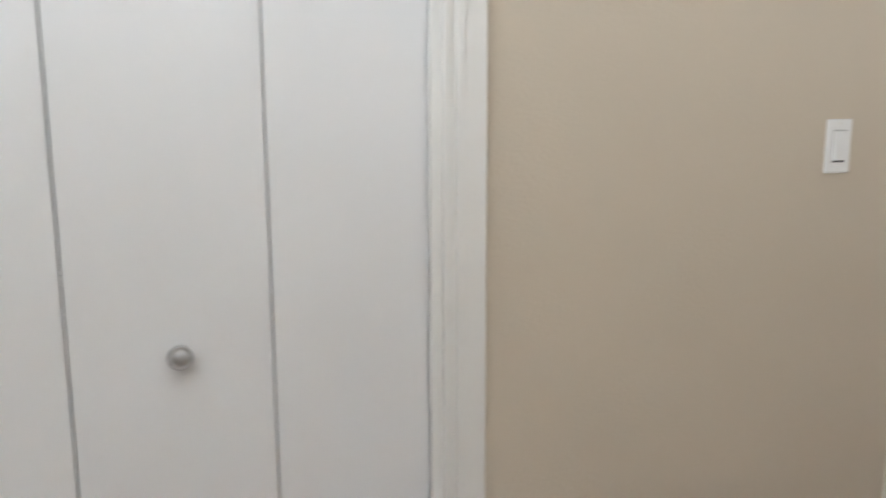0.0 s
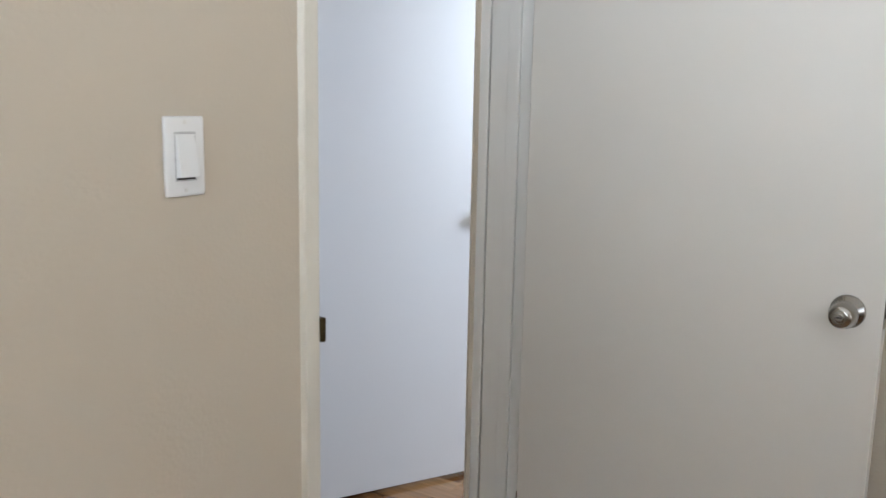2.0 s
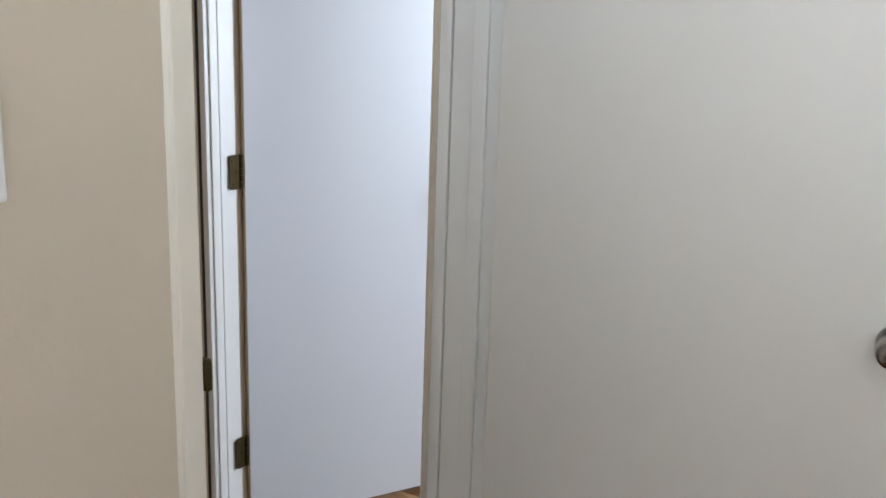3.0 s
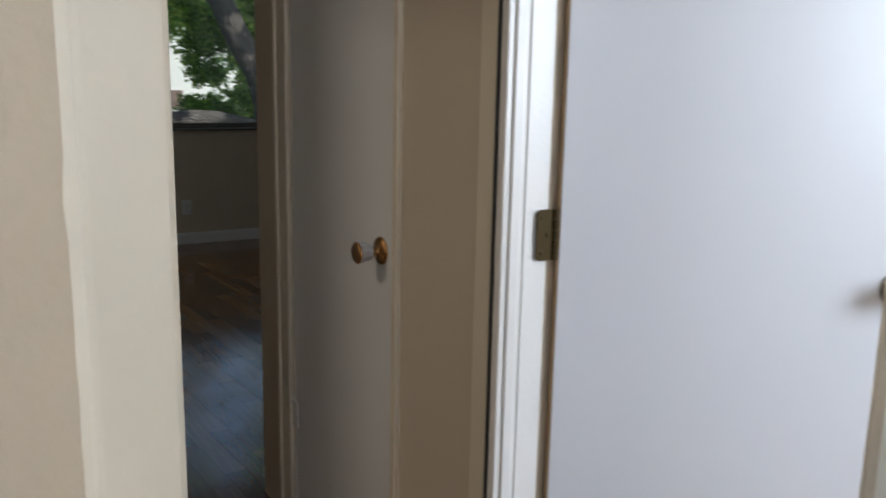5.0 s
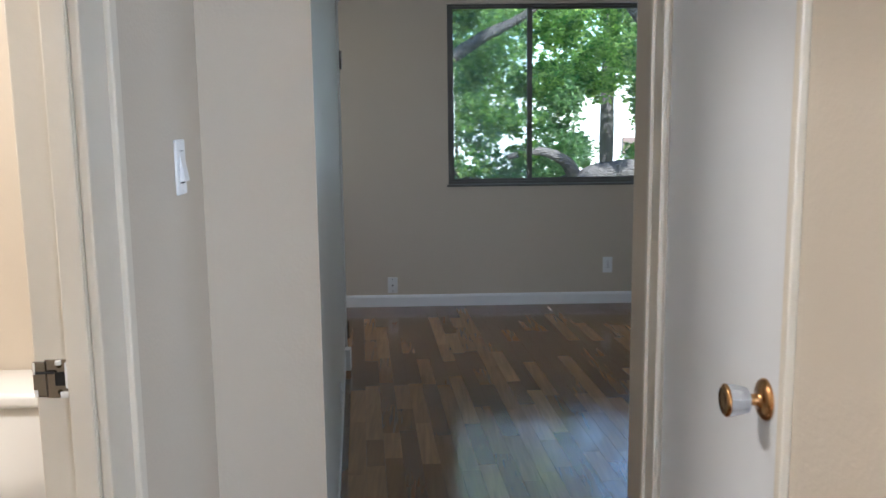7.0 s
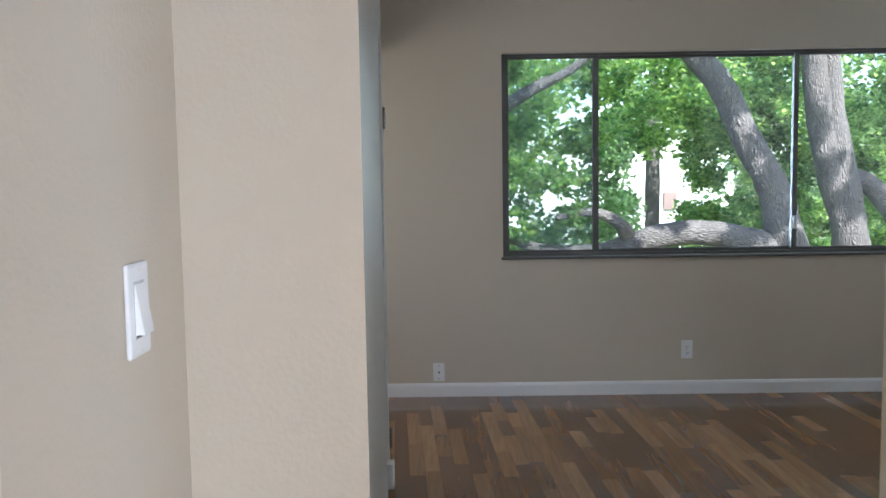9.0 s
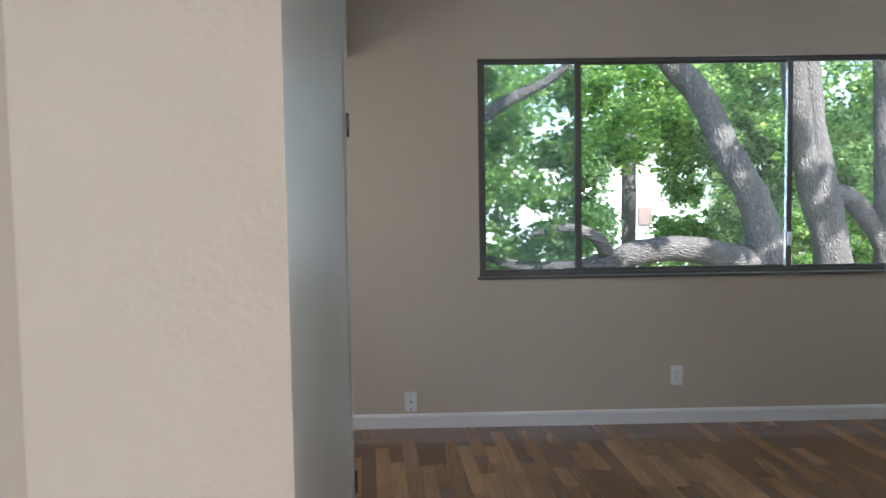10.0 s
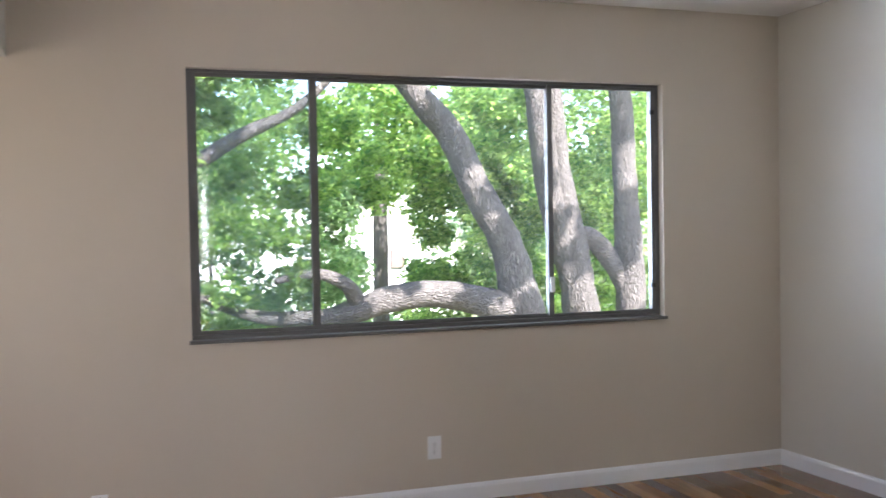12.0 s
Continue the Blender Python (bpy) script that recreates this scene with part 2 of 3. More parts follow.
def lathe(bm, profile, m, seg=28):
    """Turned solid: profile of (radius, height) about z, placed by m."""
    rings = []
    for r, h in profile:
        rings.append([bm.verts.new(m @ Vector((r * math.cos(2 * math.pi * i / seg), r * math.sin(2 * math.pi * i / seg), h))) for i in range(seg)])
    for a, b in zip(rings, rings[1:]):
        for i in range(seg):
            bm.faces.new((a[i], a[(i + 1) % seg], b[(i + 1) % seg], b[i]))
    bm.faces.new(rings[0][::-1])
    bm.faces.new(rings[-1])
    return bm


def done(bm, name, mat, smooth=False):
    me = bpy.data.meshes.new(name)
    bmesh.ops.recalc_face_normals(bm, faces=bm.faces[:])
    bm.to_mesh(me)
    bm.free()
    me.materials.append(mat)
    if smooth:
        for p in me.polygons:
            p.use_smooth = True
    return me


def thing(name, bm, mat, label, category, kind="", group="", smooth=False, m=None):
    ob = new(name, done(bm, name, mat, smooth))
    if m is not None:
        ob.matrix_world = m
    return tagged(ob, label, category, group, kind)


def base(name, label, category, m, kind="", group=""):
    ob = new(name)
    ob.empty_display_size = 0.05
    ob.matrix_world = m
    return tagged(ob, label, category, group, kind)


def part(name, bm, mat, parent, label="", smooth=False):
    ob = new(name, done(bm, name, mat, smooth))
    ob.parent = parent
    if label:
        ob["label"] = label
    return ob


def B(*a, bevel=0.0):
    return box(bmesh.new(), *a, bevel=bevel)


H = 2.51


def wall(name, p0, p1, thick, label, mat=WALL, holes=(), z1=H, trim_edge=0.0):
    """A wall from p0 to p1; its thickness lies to the left of that way. holes: (s0, s1, z0, z1) along it."""
    d = Vector((p1[0] - p0[0], p1[1] - p0[1], 0))
    n = d.length
    m = Matrix.Translation((p0[0], p0[1], 0)) @ Matrix.Rotation(math.atan2(d.y, d.x), 4, 'Z')
    bm = bmesh.new()
    cuts = sorted({0.0, n, *[s for h in holes for s in h[:2]]})
    for a, b in zip(cuts, cuts[1:]):
        mid = (a + b) / 2
        hs = [h for h in holes if h[0] < mid < h[1]]
        if not hs:
            box(bm, a, b, 0, thick, 0, z1)
        for h in hs:
            if h[2] > 0:
                box(bm, a, b, 0, thick, 0, h[2])
            if h[3] < z1:
                box(bm, a, b, 0, thick, h[3], z1)
    bmesh.ops.remove_doubles(bm, verts=bm.verts[:], dist=1e-5)
    return thing(name, bm, mat, label, "wall", "structure", m=m)


# ---- large structure ----
WY, WB = -6.2, -6.04           # faces of the wall between the first room and the hall
LJ, RJ = 0.175, 0.945          # its doorway
HEAD = 2.05
LW = lambda y: 0.191 - 0.0736 * (y + 4.085)      # bedroom's left wall
thing("floor", B(-3.6, 5.2, -10.3, 0.1, -0.12, -0.008), SUBFLOOR, "wooden subfloor under laminate strips", "floor", "structure")
thing("ceiling", B(-3.6, 5.2, -10.3, 0.16, H, H + 0.2), CEIL, "off-white painted flat ceiling", "ceiling", "structure")

wall("wall_first_room", (-3.3, WY), (1.16, WY), 0.16, "beige painted wall with closet opening and doorway",
     holes=[(-2.25 + 3.3, -1.02 + 3.3, 0, 2.04), (LJ - 0.02 + 3.3, RJ + 0.02 + 3.3, 0, HEAD + 0.02)])
wall("wall_first_room_east", (1.04, -10.0), (1.04, WY), -0.12, "beige painted side wall of the first room")
wall("wall_first_room_west", (-3.3, WY + 0.16), (-3.3, -10.0), -0.12, "beige painted side wall with a wide window", holes=[(0.76, 2.66, 0.9, 2.1)])
wall("wall_first_room_south", (-3.42, -10.0), (1.16, -10.0), -0.14, "beige painted wall with a wide unseen window",
     holes=[(2.57, 4.27, 0.9, 2.1)])
thing("closet_lining", B(-2.4, -0.9, -5.6, -5.55, 0, H), WALL, "beige closet back wall", "wall", "structure")

# hall
HX, HE = -0.070, -4.085         # hall's west face and its short end wall
wall("wall_hall_west", (HX, WB), (HX, HE), 0.086, "beige painted hall wall with the bathroom doorway",
     holes=[(-5.47 - WB, -4.788 - WB, 0, HEAD)])
bm = bmesh.new()
foot = [bm.verts.new((x, y, 0)) for x, y in ((HX - 0.12, HE), (LW(HE), HE), (LW(-3.95), -3.95), (HX - 0.12, -3.95))]
crest = [bm.verts.new((v.co.x, v.co.y, H)) for v in foot]
for i in range(4):
    bm.faces.new((foot[i], foot[(i + 1) % 4], crest[(i + 1) % 4], crest[i]))
bm.faces.new(foot[::-1]), bm.faces.new(crest)
end_wall = thing("wall_hall_end", bm, WALL, "beige painted short end wall with a semigloss return", "wall", "structure")
end_wall.data.materials.append(GLOSS_WALL)
end_wall.data.polygons[1].material_index = 1
wall("wall_hall_east", (0.925, WB), (0.925, -4.20), -0.12, "beige painted hall wall with a closet and a doorway",
     holes=[(-6.04 - WB + 0.005, -5.36 - WB, 0, HEAD), (-4.975 - WB, -4.36 - WB, 0, HEAD)])
thing("closet_back", B(1.5, 1.53, -5.22, -4.20, 0, H), WALL, "beige back wall of the hall closet", "wall", "structure")
thing("closet_side", B(1.045, 1.5, -5.26, -5.22, 0, H), WALL, "beige side wall of the hall closet", "wall", "structure")

# bathroom west of the hall
wall("wall_bathroom_north", (-1.7, -3.79), (HX, -3.79), 0.1, "cream painted bathroom wall behind the toilet")
wall("wall_bathroom_west", (-1.7, -6.04), (-1.7, -3.79), 0.1, "cream painted bathroom wall")
wall("wall_bathroom_east", (HX - 0.12, -3.95), (HX - 0.12, -3.79), -0.12, "cream painted bathroom wall")

# room east of the hall
wall("wall_side_room_north", (1.045, -5.3), (3.3, -5.3), 0.04, "beige painted side room wall")
wall("wall_side_room_east", (3.3, -7.6), (3.3, -5.3), -0.12, "beige painted side room wall")
wall("wall_side_room_south", (1.16, -7.6), (3.42, -7.6), -0.12, "beige painted side room wall with a window",
     holes=[(0.44, 1.64, 1.0, 2.1)])

# bedroom
RW = lambda y: 3.80 - 0.10 * y
wall("wall_bedroom_south", (0.925, -4.20), (4.4, -4.20), 0.1, "beige painted near wall of the bedroom")
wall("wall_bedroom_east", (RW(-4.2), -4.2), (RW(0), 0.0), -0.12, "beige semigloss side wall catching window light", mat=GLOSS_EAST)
WX = -1.62
wall("wall_window", (WX, 0.0), (4.0, 0.0), 0.15, "beige painted wall with a wide sliding window",
     holes=[(0.62 - WX, 3.06 - WX, 0.865, 2.115)])
wlen = math.hypot(LW(-3.95) - LW(0), 3.95)
wall("wall_bedroom_west", (LW(-3.95), -3.95), (LW(0), 0.0), 0.11, "off-white semigloss wall with an opening by the window wall",
     mat=GLOSS_WALL, holes=[(2.465, wlen, 0, 2.125)])
wall("wall_alcove_south", (-1.62, -1.58), (-0.12, -1.58), -0.1, "beige alcove wall")
wall("wall_alcove_west", (-1.62, -1.58), (-1.62, 0.0), 0.1, "beige alcove wall with a small window", holes=[(0.35, 1.25, 0.75, 1.95)])


# ---- trim ----
def trim(name, bm, label, mat=TRIM, category="trim"):
    return thing(name, bm, mat, label, category, "structure")


def boards(name, label, mat, rows, bevel=0.003):
    ob = base(name, label, "trim", pose(0, 0, 0), "structure")
    for row in rows:
        part("board", B(*row, bevel=bevel), mat, ob)
    return ob


def baseboard(p0, p1, label="white painted baseboard", h=0.085):
    d = Vector((p1[0] - p0[0], p1[1] - p0[1], 0))
    bm = bmesh.new()
    prof = [(0, 0), (-0.013, 0), (-0.013, h - 0.018), (-0.009, h - 0.006), (-0.003, h), (0, h)]
    a = [bm.verts.new((0, y, z)) for y, z in prof]
    b = [bm.verts.new((d.length, y, z)) for y, z in prof]
    for i in range(len(prof)):
        j = (i + 1) % len(prof)
        bm.faces.new((a[i], a[j], b[j], b[i]))
    bm.faces.new(a[::-1])
    bm.faces.new(b)
    m = Matrix.Translation((p0[0], p0[1], 0)) @ Matrix.Rotation(math.atan2(d.y, d.x), 4, 'Z')
    return thing("baseboard", bm, BASE, label, "baseboard", "structure", m=m)


baseboard((-1.6, -0.002), (RW(0) - 0.01, -0.002), "white baseboard under the wide window")
baseboard((RW(0) - 0.002, 0), (RW(-4.1) - 0.002, -4.1))
baseboard((LW(-1.601) + 0.002, -1.601), (LW(-4.08) + 0.002, -4.08))

trim("plinth_block", B(LW(-1.57) - 0.01, LW(-1.57) + 0.030, -1.60, -1.53, 0, 0.115, bevel=0.003), "white painted plinth block at the baseboard's end")

# first doorway: painted jamb boards, stop and split reveal
boards("door_jamb_left", "off-white brush-painted door jamb with chipped edge", IVORY, [
    (LJ - 0.034, LJ, WY - 0.012, WY + 0.004, 0, HEAD + 0.04),
    (LJ - 0.02, LJ, WY + 0.004, WB + 0.01, 0, HEAD),
    (LJ, LJ + 0.011, WY + 0.042, WB - 0.04, 0, HEAD - 0.012)])
boards("door_jamb_right", "grey-white painted door jamb with stop strip", TRIM, [
    (RJ, RJ + 0.02, WY, WY + 0.129, 0, HEAD),
    (RJ, RJ + 0.02, WY + 0.134, WB + 0.01, 0, HEAD),
    (RJ - 0.010, RJ, WY + 0.042, WY + 0.076, 0, HEAD - 0.012),
    (RJ, RJ + 0.055, WY - 0.012, WY - 0.0005, 0, HEAD + 0.06)])
trim("door_jamb_gap", B(RJ + 0.012, RJ + 0.02, WY + 0.128, WY + 0.135, 0, HEAD), "dark joint in the door jamb", DARK)
boards("door_head", "off-white painted door head", TRIM, [
    (LJ, RJ, WY + 0.002, WB + 0.008, HEAD, HEAD + 0.02),
    (LJ - 0.042, RJ + 0.055, WY - 0.012, WY - 0.001, HEAD + 0.0, HEAD + 0.06)])

# wavy bead of caulk and paint along the jamb board
bm = bmesh.new()
prev = None
for i in range(260):
    z = 0.01 + i * 0.008
    n1, n2 = noise.noise(Vector((0, 0, z * 9))), noise.noise(Vector((7, 0, z * 34)))
    xa = LJ - 0.0345 - 0.0025 - 0.0008 * n1 - 0.0016 * max(0, n2)
    ring = [bm.verts.new((xa, WY - 0.0003, z)), bm.verts.new((xa + 0.0015, WY - 0.0035 - 0.001 * n2, z)), bm.verts.new((LJ - 0.033, WY - 0.0095 - 0.0008 * n1, z)), bm.verts.new((LJ - 0.032, WY - 0.0003, z))]
    if prev:
        for k in range(4):
            bm.faces.new((prev[k], prev[(k + 1) % 4], ring[(k + 1) % 4], ring[k]))
    prev = ring
trim("caulk_bead", bm, "uneven white caulk bead along a door jamb", IVORY)

# closet casing in the first room, with fluted steps
bm = bmesh.new()
for a, b, t in ((-1.03, -1.008, 0.010), (-1.008, -0.996, 0.016), (-0.996, -0.984, 0.012), (-0.984, -0.968, 0.017), (-0.968, -0.925, 0.014)):
    box(bm, a, b, WY - t, WY - 0.0005, 0, 2.10, bevel=0.003)
box(bm, -2.35, -1.03, WY - 0.014, WY - 0.0005, 2.04, 2.10, bevel=0.003)
box(bm, -2.35, -2.24, WY - 0.014, WY - 0.0005, 0, 2.04, bevel=0.003)
trim("closet_casing", bm, "white stepped closet door casing")
trim("closet_track", B(-2.25, -1.02, WY + 0.03, WY + 0.07, 2.0, 2.04), "closet door head track", TRIM)

# hall trim
boards("bathroom_casing", "cream painted bathroom door casing", CREAM, [
    (HX - 0.0005, HX + 0.016, -4.800, -4.780, 0, HEAD + 0.07),
    (HX - 0.0005, HX + 0.010, -4.780, -4.678, 0, HEAD + 0.07),
    (HX - 0.0005, HX + 0.019, -4.678, -4.645, 0, HEAD + 0.07),
    (HX - 0.0005, HX + 0.005, -4.645, -4.605, 0, HEAD + 0.07),
    (HX - 0.0005, HX + 0.014, -5.55, -5.475, 0, HEAD + 0.07),
    (HX - 0.0005, HX + 0.014, -5.475, -4.800, HEAD, HEAD + 0.07)], bevel=0.0045)
boards("bathroom_jamb", "cream painted bathroom door jamb with stop", CREAM, [
    (HX - 0.089, HX - 0.001, -4.800, -4.786, 0, HEAD),
    (HX - 0.038, HX - 0.002, -4.808, -4.800, 0, HEAD),
    (HX - 0.089, HX - 0.001, -5.472, -5.458, 0, HEAD)])
boards("closet_casing_hall", "cream painted closet door trim", CREAM, [
    (0.914, 0.9255, -4.36, -4.297, 0, HEAD + 0.06),
    (0.908, 0.9255, -4.297, -4.280, 0, HEAD + 0.06),
    (0.912, 0.9255, -4.992, -4.972, 0, HEAD + 0.06),
    (0.914, 0.9255, -4.972, -4.36, HEAD, HEAD + 0.06)])
boards("side_door_casing", "beige painted side door casing", CREAM, [
    (0.915, 0.9255, -5.342, -5.285, 0, HEAD + 0.06),
    (0.915, 0.9255, -6.03, -5.342, HEAD, HEAD + 0.06)])
boards("side_door_jamb", "white glossy side door jamb", TRIM, [
    (0.912, 0.955, -5.370, -5.350, 0, HEAD),
    (0.960, 1.010, -5.367, -5.350, 0, HEAD),
    (0.925, 0.945, -5.376, -5.370, 0, HEAD - 0.01)])
trim("side_door_weatherstrip", B(0.9075, 0.9125, -5.3500, -5.3455, 0, HEAD), "dark weatherstrip along the side door jamb", RUBBER)

# opening by the window wall: rounded jamb strip
jx, jy = LW(-1.49), -1.49
trim("alcove_jamb", B(jx - 0.12, jx + 0.012, jy - 0.03, jy + 0.008, 0, 2.125, bevel=0.004), "off-white painted jamb of the alcove opening", TRIM)


# ---- hardware ----
def plate_hinge(m, mat, label, h=0.089, w=0.034):
    ob = base("hinge", label, "hinge", m)
    bm = bmesh.new()
    rc, out = 0.009, [(0, h / 2), (0, -h / 2)]
    for cz, a0 in ((-h / 2 + rc, 270), (h / 2 - rc, 180)):
        out += [(-w + rc + rc * math.cos(radians(a)), cz + rc * math.sin(radians(a))) for a in (range(a0, a0 - 91, -18))]
    f0 = bm.faces.new([bm.verts.new((x, 0, z)) for x, z in out])
    ext = bmesh.ops.extrude_face_region(bm, geom=[f0])
    bmesh.ops.translate(bm, verts=[g for g in ext["geom"] if isinstance(g, bmesh.types.BMVert)], vec=(0, -0.003, 0))
    leaf = part("leaf", bm, mat, ob)
    for i in range(5):
        z0 = -h / 2 + i * h / 5
        part("knuckle", lathe(bmesh.new(), [(0.0055, z0 + 0.0006), (0.006, z0 + 0.002), (0.006, z0 + h / 5 - 0.002), (0.0055, z0 + h / 5 - 0.0006)],
                              Matrix.Translation((0.004, -0.004, 0)), 12), mat, ob)
    for sx, sz in ((-0.024, 0.03), (-0.012, 0.0), (-0.024, -0.03)):
        part("screw", lathe(bmesh.new(), [(0.004, 0), (0.003, 0.0015)], Matrix.Translation((sx, -0.003, sz)) @ Matrix.Rotation(radians(90), 4, 'X'), 10), mat, leaf)
    return ob


def rocker_switch(m):
    """Lies in the xz plane and faces -y."""
    ob = base("light_switch", "white rocker light switch on a beige wall", "light switch", m, group="light switches")
    part("plate", B(-0.035, 0.035, -0.0065, 0, -0.057, 0.057, bevel=0.0045), PLASTIC, ob)
    part("recess_line", B(-0.0182, 0.0182, -0.0067, -0.0055, -0.0347, 0.0347), GREYLINE, ob)
    part("recess", B(-0.0172, 0.0172, -0.0071, -0.0045, -0.0338, 0.0338), PLASTIC, ob)
    part("shadow_gap", B(-0.0162, 0.0162, -0.0078, -0.0068, -0.0330, -0.0300), DARK, ob)
    part("upper_gap", B(-0.0155, 0.0155, -0.0075, -0.0068, 0.0320, 0.0330), GREYLINE, ob)
    bm = bmesh.new()
    vs = [bm.verts.new(v) for v in ((-0.0160, -0.0074, 0.0318), (0.0160, -0.0074, 0.0318), (0.0160, -0.0172, -0.0290), (-0.0160, -0.0172, -0.0290),
                                   (-0.0165, 0, 0.033), (0.0165, 0, 0.033), (0.0165, 0, -0.030), (-0.0165, 0, -0.030))]
    for f in ((0, 1, 2, 3), (0, 4, 5, 1), (1, 5, 6, 2), (2, 6, 7, 3), (3, 7, 4, 0), (4, 7, 6, 5)):
        bm.faces.new([vs[i] for i in f])
    part("rocker", bm, PLASTIC, ob)
    for z in (0.0485, -0.0485):
        part("screw", lathe(bmesh.new(), [(0.0034, 0), (0.0028, 0.0012)], Matrix.Translation((0, -0.006, z)) @ Matrix.Rotation(radians(90), 4, 'X'), 12), TRIM, ob)
    return ob


rocker_switch(pose(-0.0965, WY, 1.237))
rocker_switch(pose(HX, -4.275, 1.237, 0, 0, 90))


def outlet(m, duplex):
    ob = base("wall_outlet" if duplex else "cable_outlet",
              "white duplex outlet on a beige wall" if duplex else "white cable outlet plate above a baseboard", "outlet", m)
    part("plate", B(-0.035, 0.035, -0.006, 0, -0.057, 0.057, bevel=0.0025), PLASTIC, ob)
    if duplex:
        for z in (0.02, -0.02):
            f = part("receptacle", B(-0.0165, 0.0165, -0.0085, -0.006, z - 0.014, z + 0.014, bevel=0.001), PLASTIC, ob)
            for x in (-0.0065, 0.0065):
                part("slot", B(x - 0.0013, x + 0.0013, -0.0089, -0.0084, z - 0.003, z + 0.006), DARK, f)
            part("ground_hole", lathe(bmesh.new(), [(0.0024, 0), (0.0024, 0.0005)], Matrix.Translation((0, -0.0084, z - 0.009)) @ Matrix.Rotation(radians(90), 4, 'X'), 10), DARK, f)
    else:
        part("jack", lathe(bmesh.new(), [(0.0055, 0), (0.0055, 0.008), (0.003, 0.010)], Matrix.Translation((0, -0.006, 0)) @ Matrix.Rotation(radians(90), 4, 'X'), 14), DARK, ob)
    for z in ((0.0,) if duplex else (0.042, -0.042)):
        part("screw", lathe(bmesh.new(), [(0.0034, 0), (0.0028, 0.0012)], Matrix.Translation((0, -0.006, z)) @ Matrix.Rotation(radians(90), 4, 'X'), 12), STEEL if duplex else DARK, ob)
    return ob


outlet(pose(0.211, 0, 0.155), False)
outlet(pose(1.756, 0, 0.280), True)
outlet(pose(LW(-2.70) + 0.0005, -2.70, 0.213, 0, 0, 94.2), True)


# ---- doors ----
def knob_keyed(parent, m):
    k = part("door_knob", lathe(bmesh.new(), [(0.033, 0), (0.033, 0.003), (0.031, 0.007), (0.020, 0.013), (0.0145, 0.020), (0.0145, 0.028), (0.0265, 0.033), (0.0275, 0.037), (0.0215, 0.060), (0.0195, 0.0655), (0.012, 0.0665)], m, 36), STEEL, parent, "satin nickel keyed door knob", True)
    part("keyhole", lathe(bmesh.new(), [(0.0085, 0.0662), (0.0085, 0.0685), (0.007, 0.0695)], m, 20), STEEL, k)
    part("key_slot", B(-0.0012, 0.0012, -0.005, 0.005, 0.0694, 0.0701), DARK, k).matrix_basis = m
    return k


# first room door, standing open into the room
door_a = base("door_1", "off-white flush door standing open into the room", "door", pose(RJ, WY, 0, 0, 0, -2.5), "structure")
part("leaf", B(-0.032, 0.003, -0.80, -0.004, 0.012, 2.035, bevel=0.002), DOOR_OLD, door_a)
knob_keyed(door_a, Matrix.Translation((-0.032, -0.737, 0.935)) @ Matrix.Rotation(radians(-90), 4, 'Y'))
part("latch_plate", B(-0.027, -0.002, -0.8015, -0.7995, 0.909, 0.965), STEEL, door_a, "nickel latch plate")
part("latch_bolt", B(-0.020, -0.009, -0.811, -0.8005, 0.928, 0.946, bevel=0.001), STEEL, door_a)
plate_hinge(pose(RJ, WY - 0.002, 1.8), STEEL, "painted steel door hinge at a jamb")
plate_hinge(pose(RJ, WY - 0.002, 0.3), STEEL, "painted steel door hinge at a jamb")
st = base("strike_plate", "dark metal strike plate on a door jamb", "strike plate", pose(LJ, WY, 0.925))
part("plate", B(0, 0.002, 0.0, 0.026, -0.028, 0.028, bevel=0.0008), BRONZE, st)
part("lip", B(-0.001, 0.009, -0.0185, 0.0, -0.022, 0.022, bevel=0.003), BRONZE, st)

# side room door, ajar
ang = math.degrees(math.atan2(-0.221, 0.44))
door_b = base("door_2", "white flush door standing ajar into the side room", "door", pose(1.024, -5.378, 0, 0, 0, ang), "structure")
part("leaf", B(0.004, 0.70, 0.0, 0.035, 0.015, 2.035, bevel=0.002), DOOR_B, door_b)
part("edge_strip", B(0.0005, 0.0038, 0.002, 0.034, 0.017, 2.033), TANWOOD, door_b, "bare tan wooden door edge")
knob_m = Matrix.Translation((0.626, 0.0, 0.935)) @ Matrix.Rotation(radians(90), 4, 'X')
part("door_knob", lathe(bmesh.new(), [(0.033, 0), (0.033, 0.004), (0.028, 0.010), (0.013, 0.014), (0.012, 0.03), (0.025, 0.045), (0.0275, 0.054), (0.024, 0.063), (0.012, 0.066)], knob_m, 32),
     STEEL, door_b, "satin nickel door knob", True)
plate_hinge(pose(1.016, -5.372, 1.031, 0, 0, 0), BRONZE, "dark bronze door hinge with screws")
plate_hinge(pose(1.016, -5.372, 0.25, 0, 0, 0), BRONZE, "dark bronze door hinge with screws")
plate_hinge(pose(1.016, -5.372, 1.83, 0, 0, 0), BRONZE, "dark bronze door hinge with screws")

# hall closet door, shut
door_c = base("door_3", "white flush hall closet door, shut", "door", pose(0.925, -4.97, 0), "structure")
part("leaf", B(0.004, 0.038, 0.006, 0.605, 0.012, 2.035, bevel=0.002), DOOR, door_c)
km = Matrix.Translation((0.004, 0.108 - 0.03, 0.921)) @ Matrix.Rotation(radians(-90), 4, 'Y')
rose = part("knob_rose", lathe(bmesh.new(), [(0.031, 0), (0.031, 0.003), (0.027, 0.007), (0.017, 0.009), (0.010, 0.011), (0.008, 0.020), (0.010, 0.024)], km, 32), BRASS, door_c, "aged brass rose", True)
part("knob", lathe(bmesh.new(), [(0.012, 0.024), (0.018, 0.027), (0.021, 0.036), (0.0245, 0.054), (0.0245, 0.057)], km, 10), CRYSTAL, door_c, "clear faceted knob")
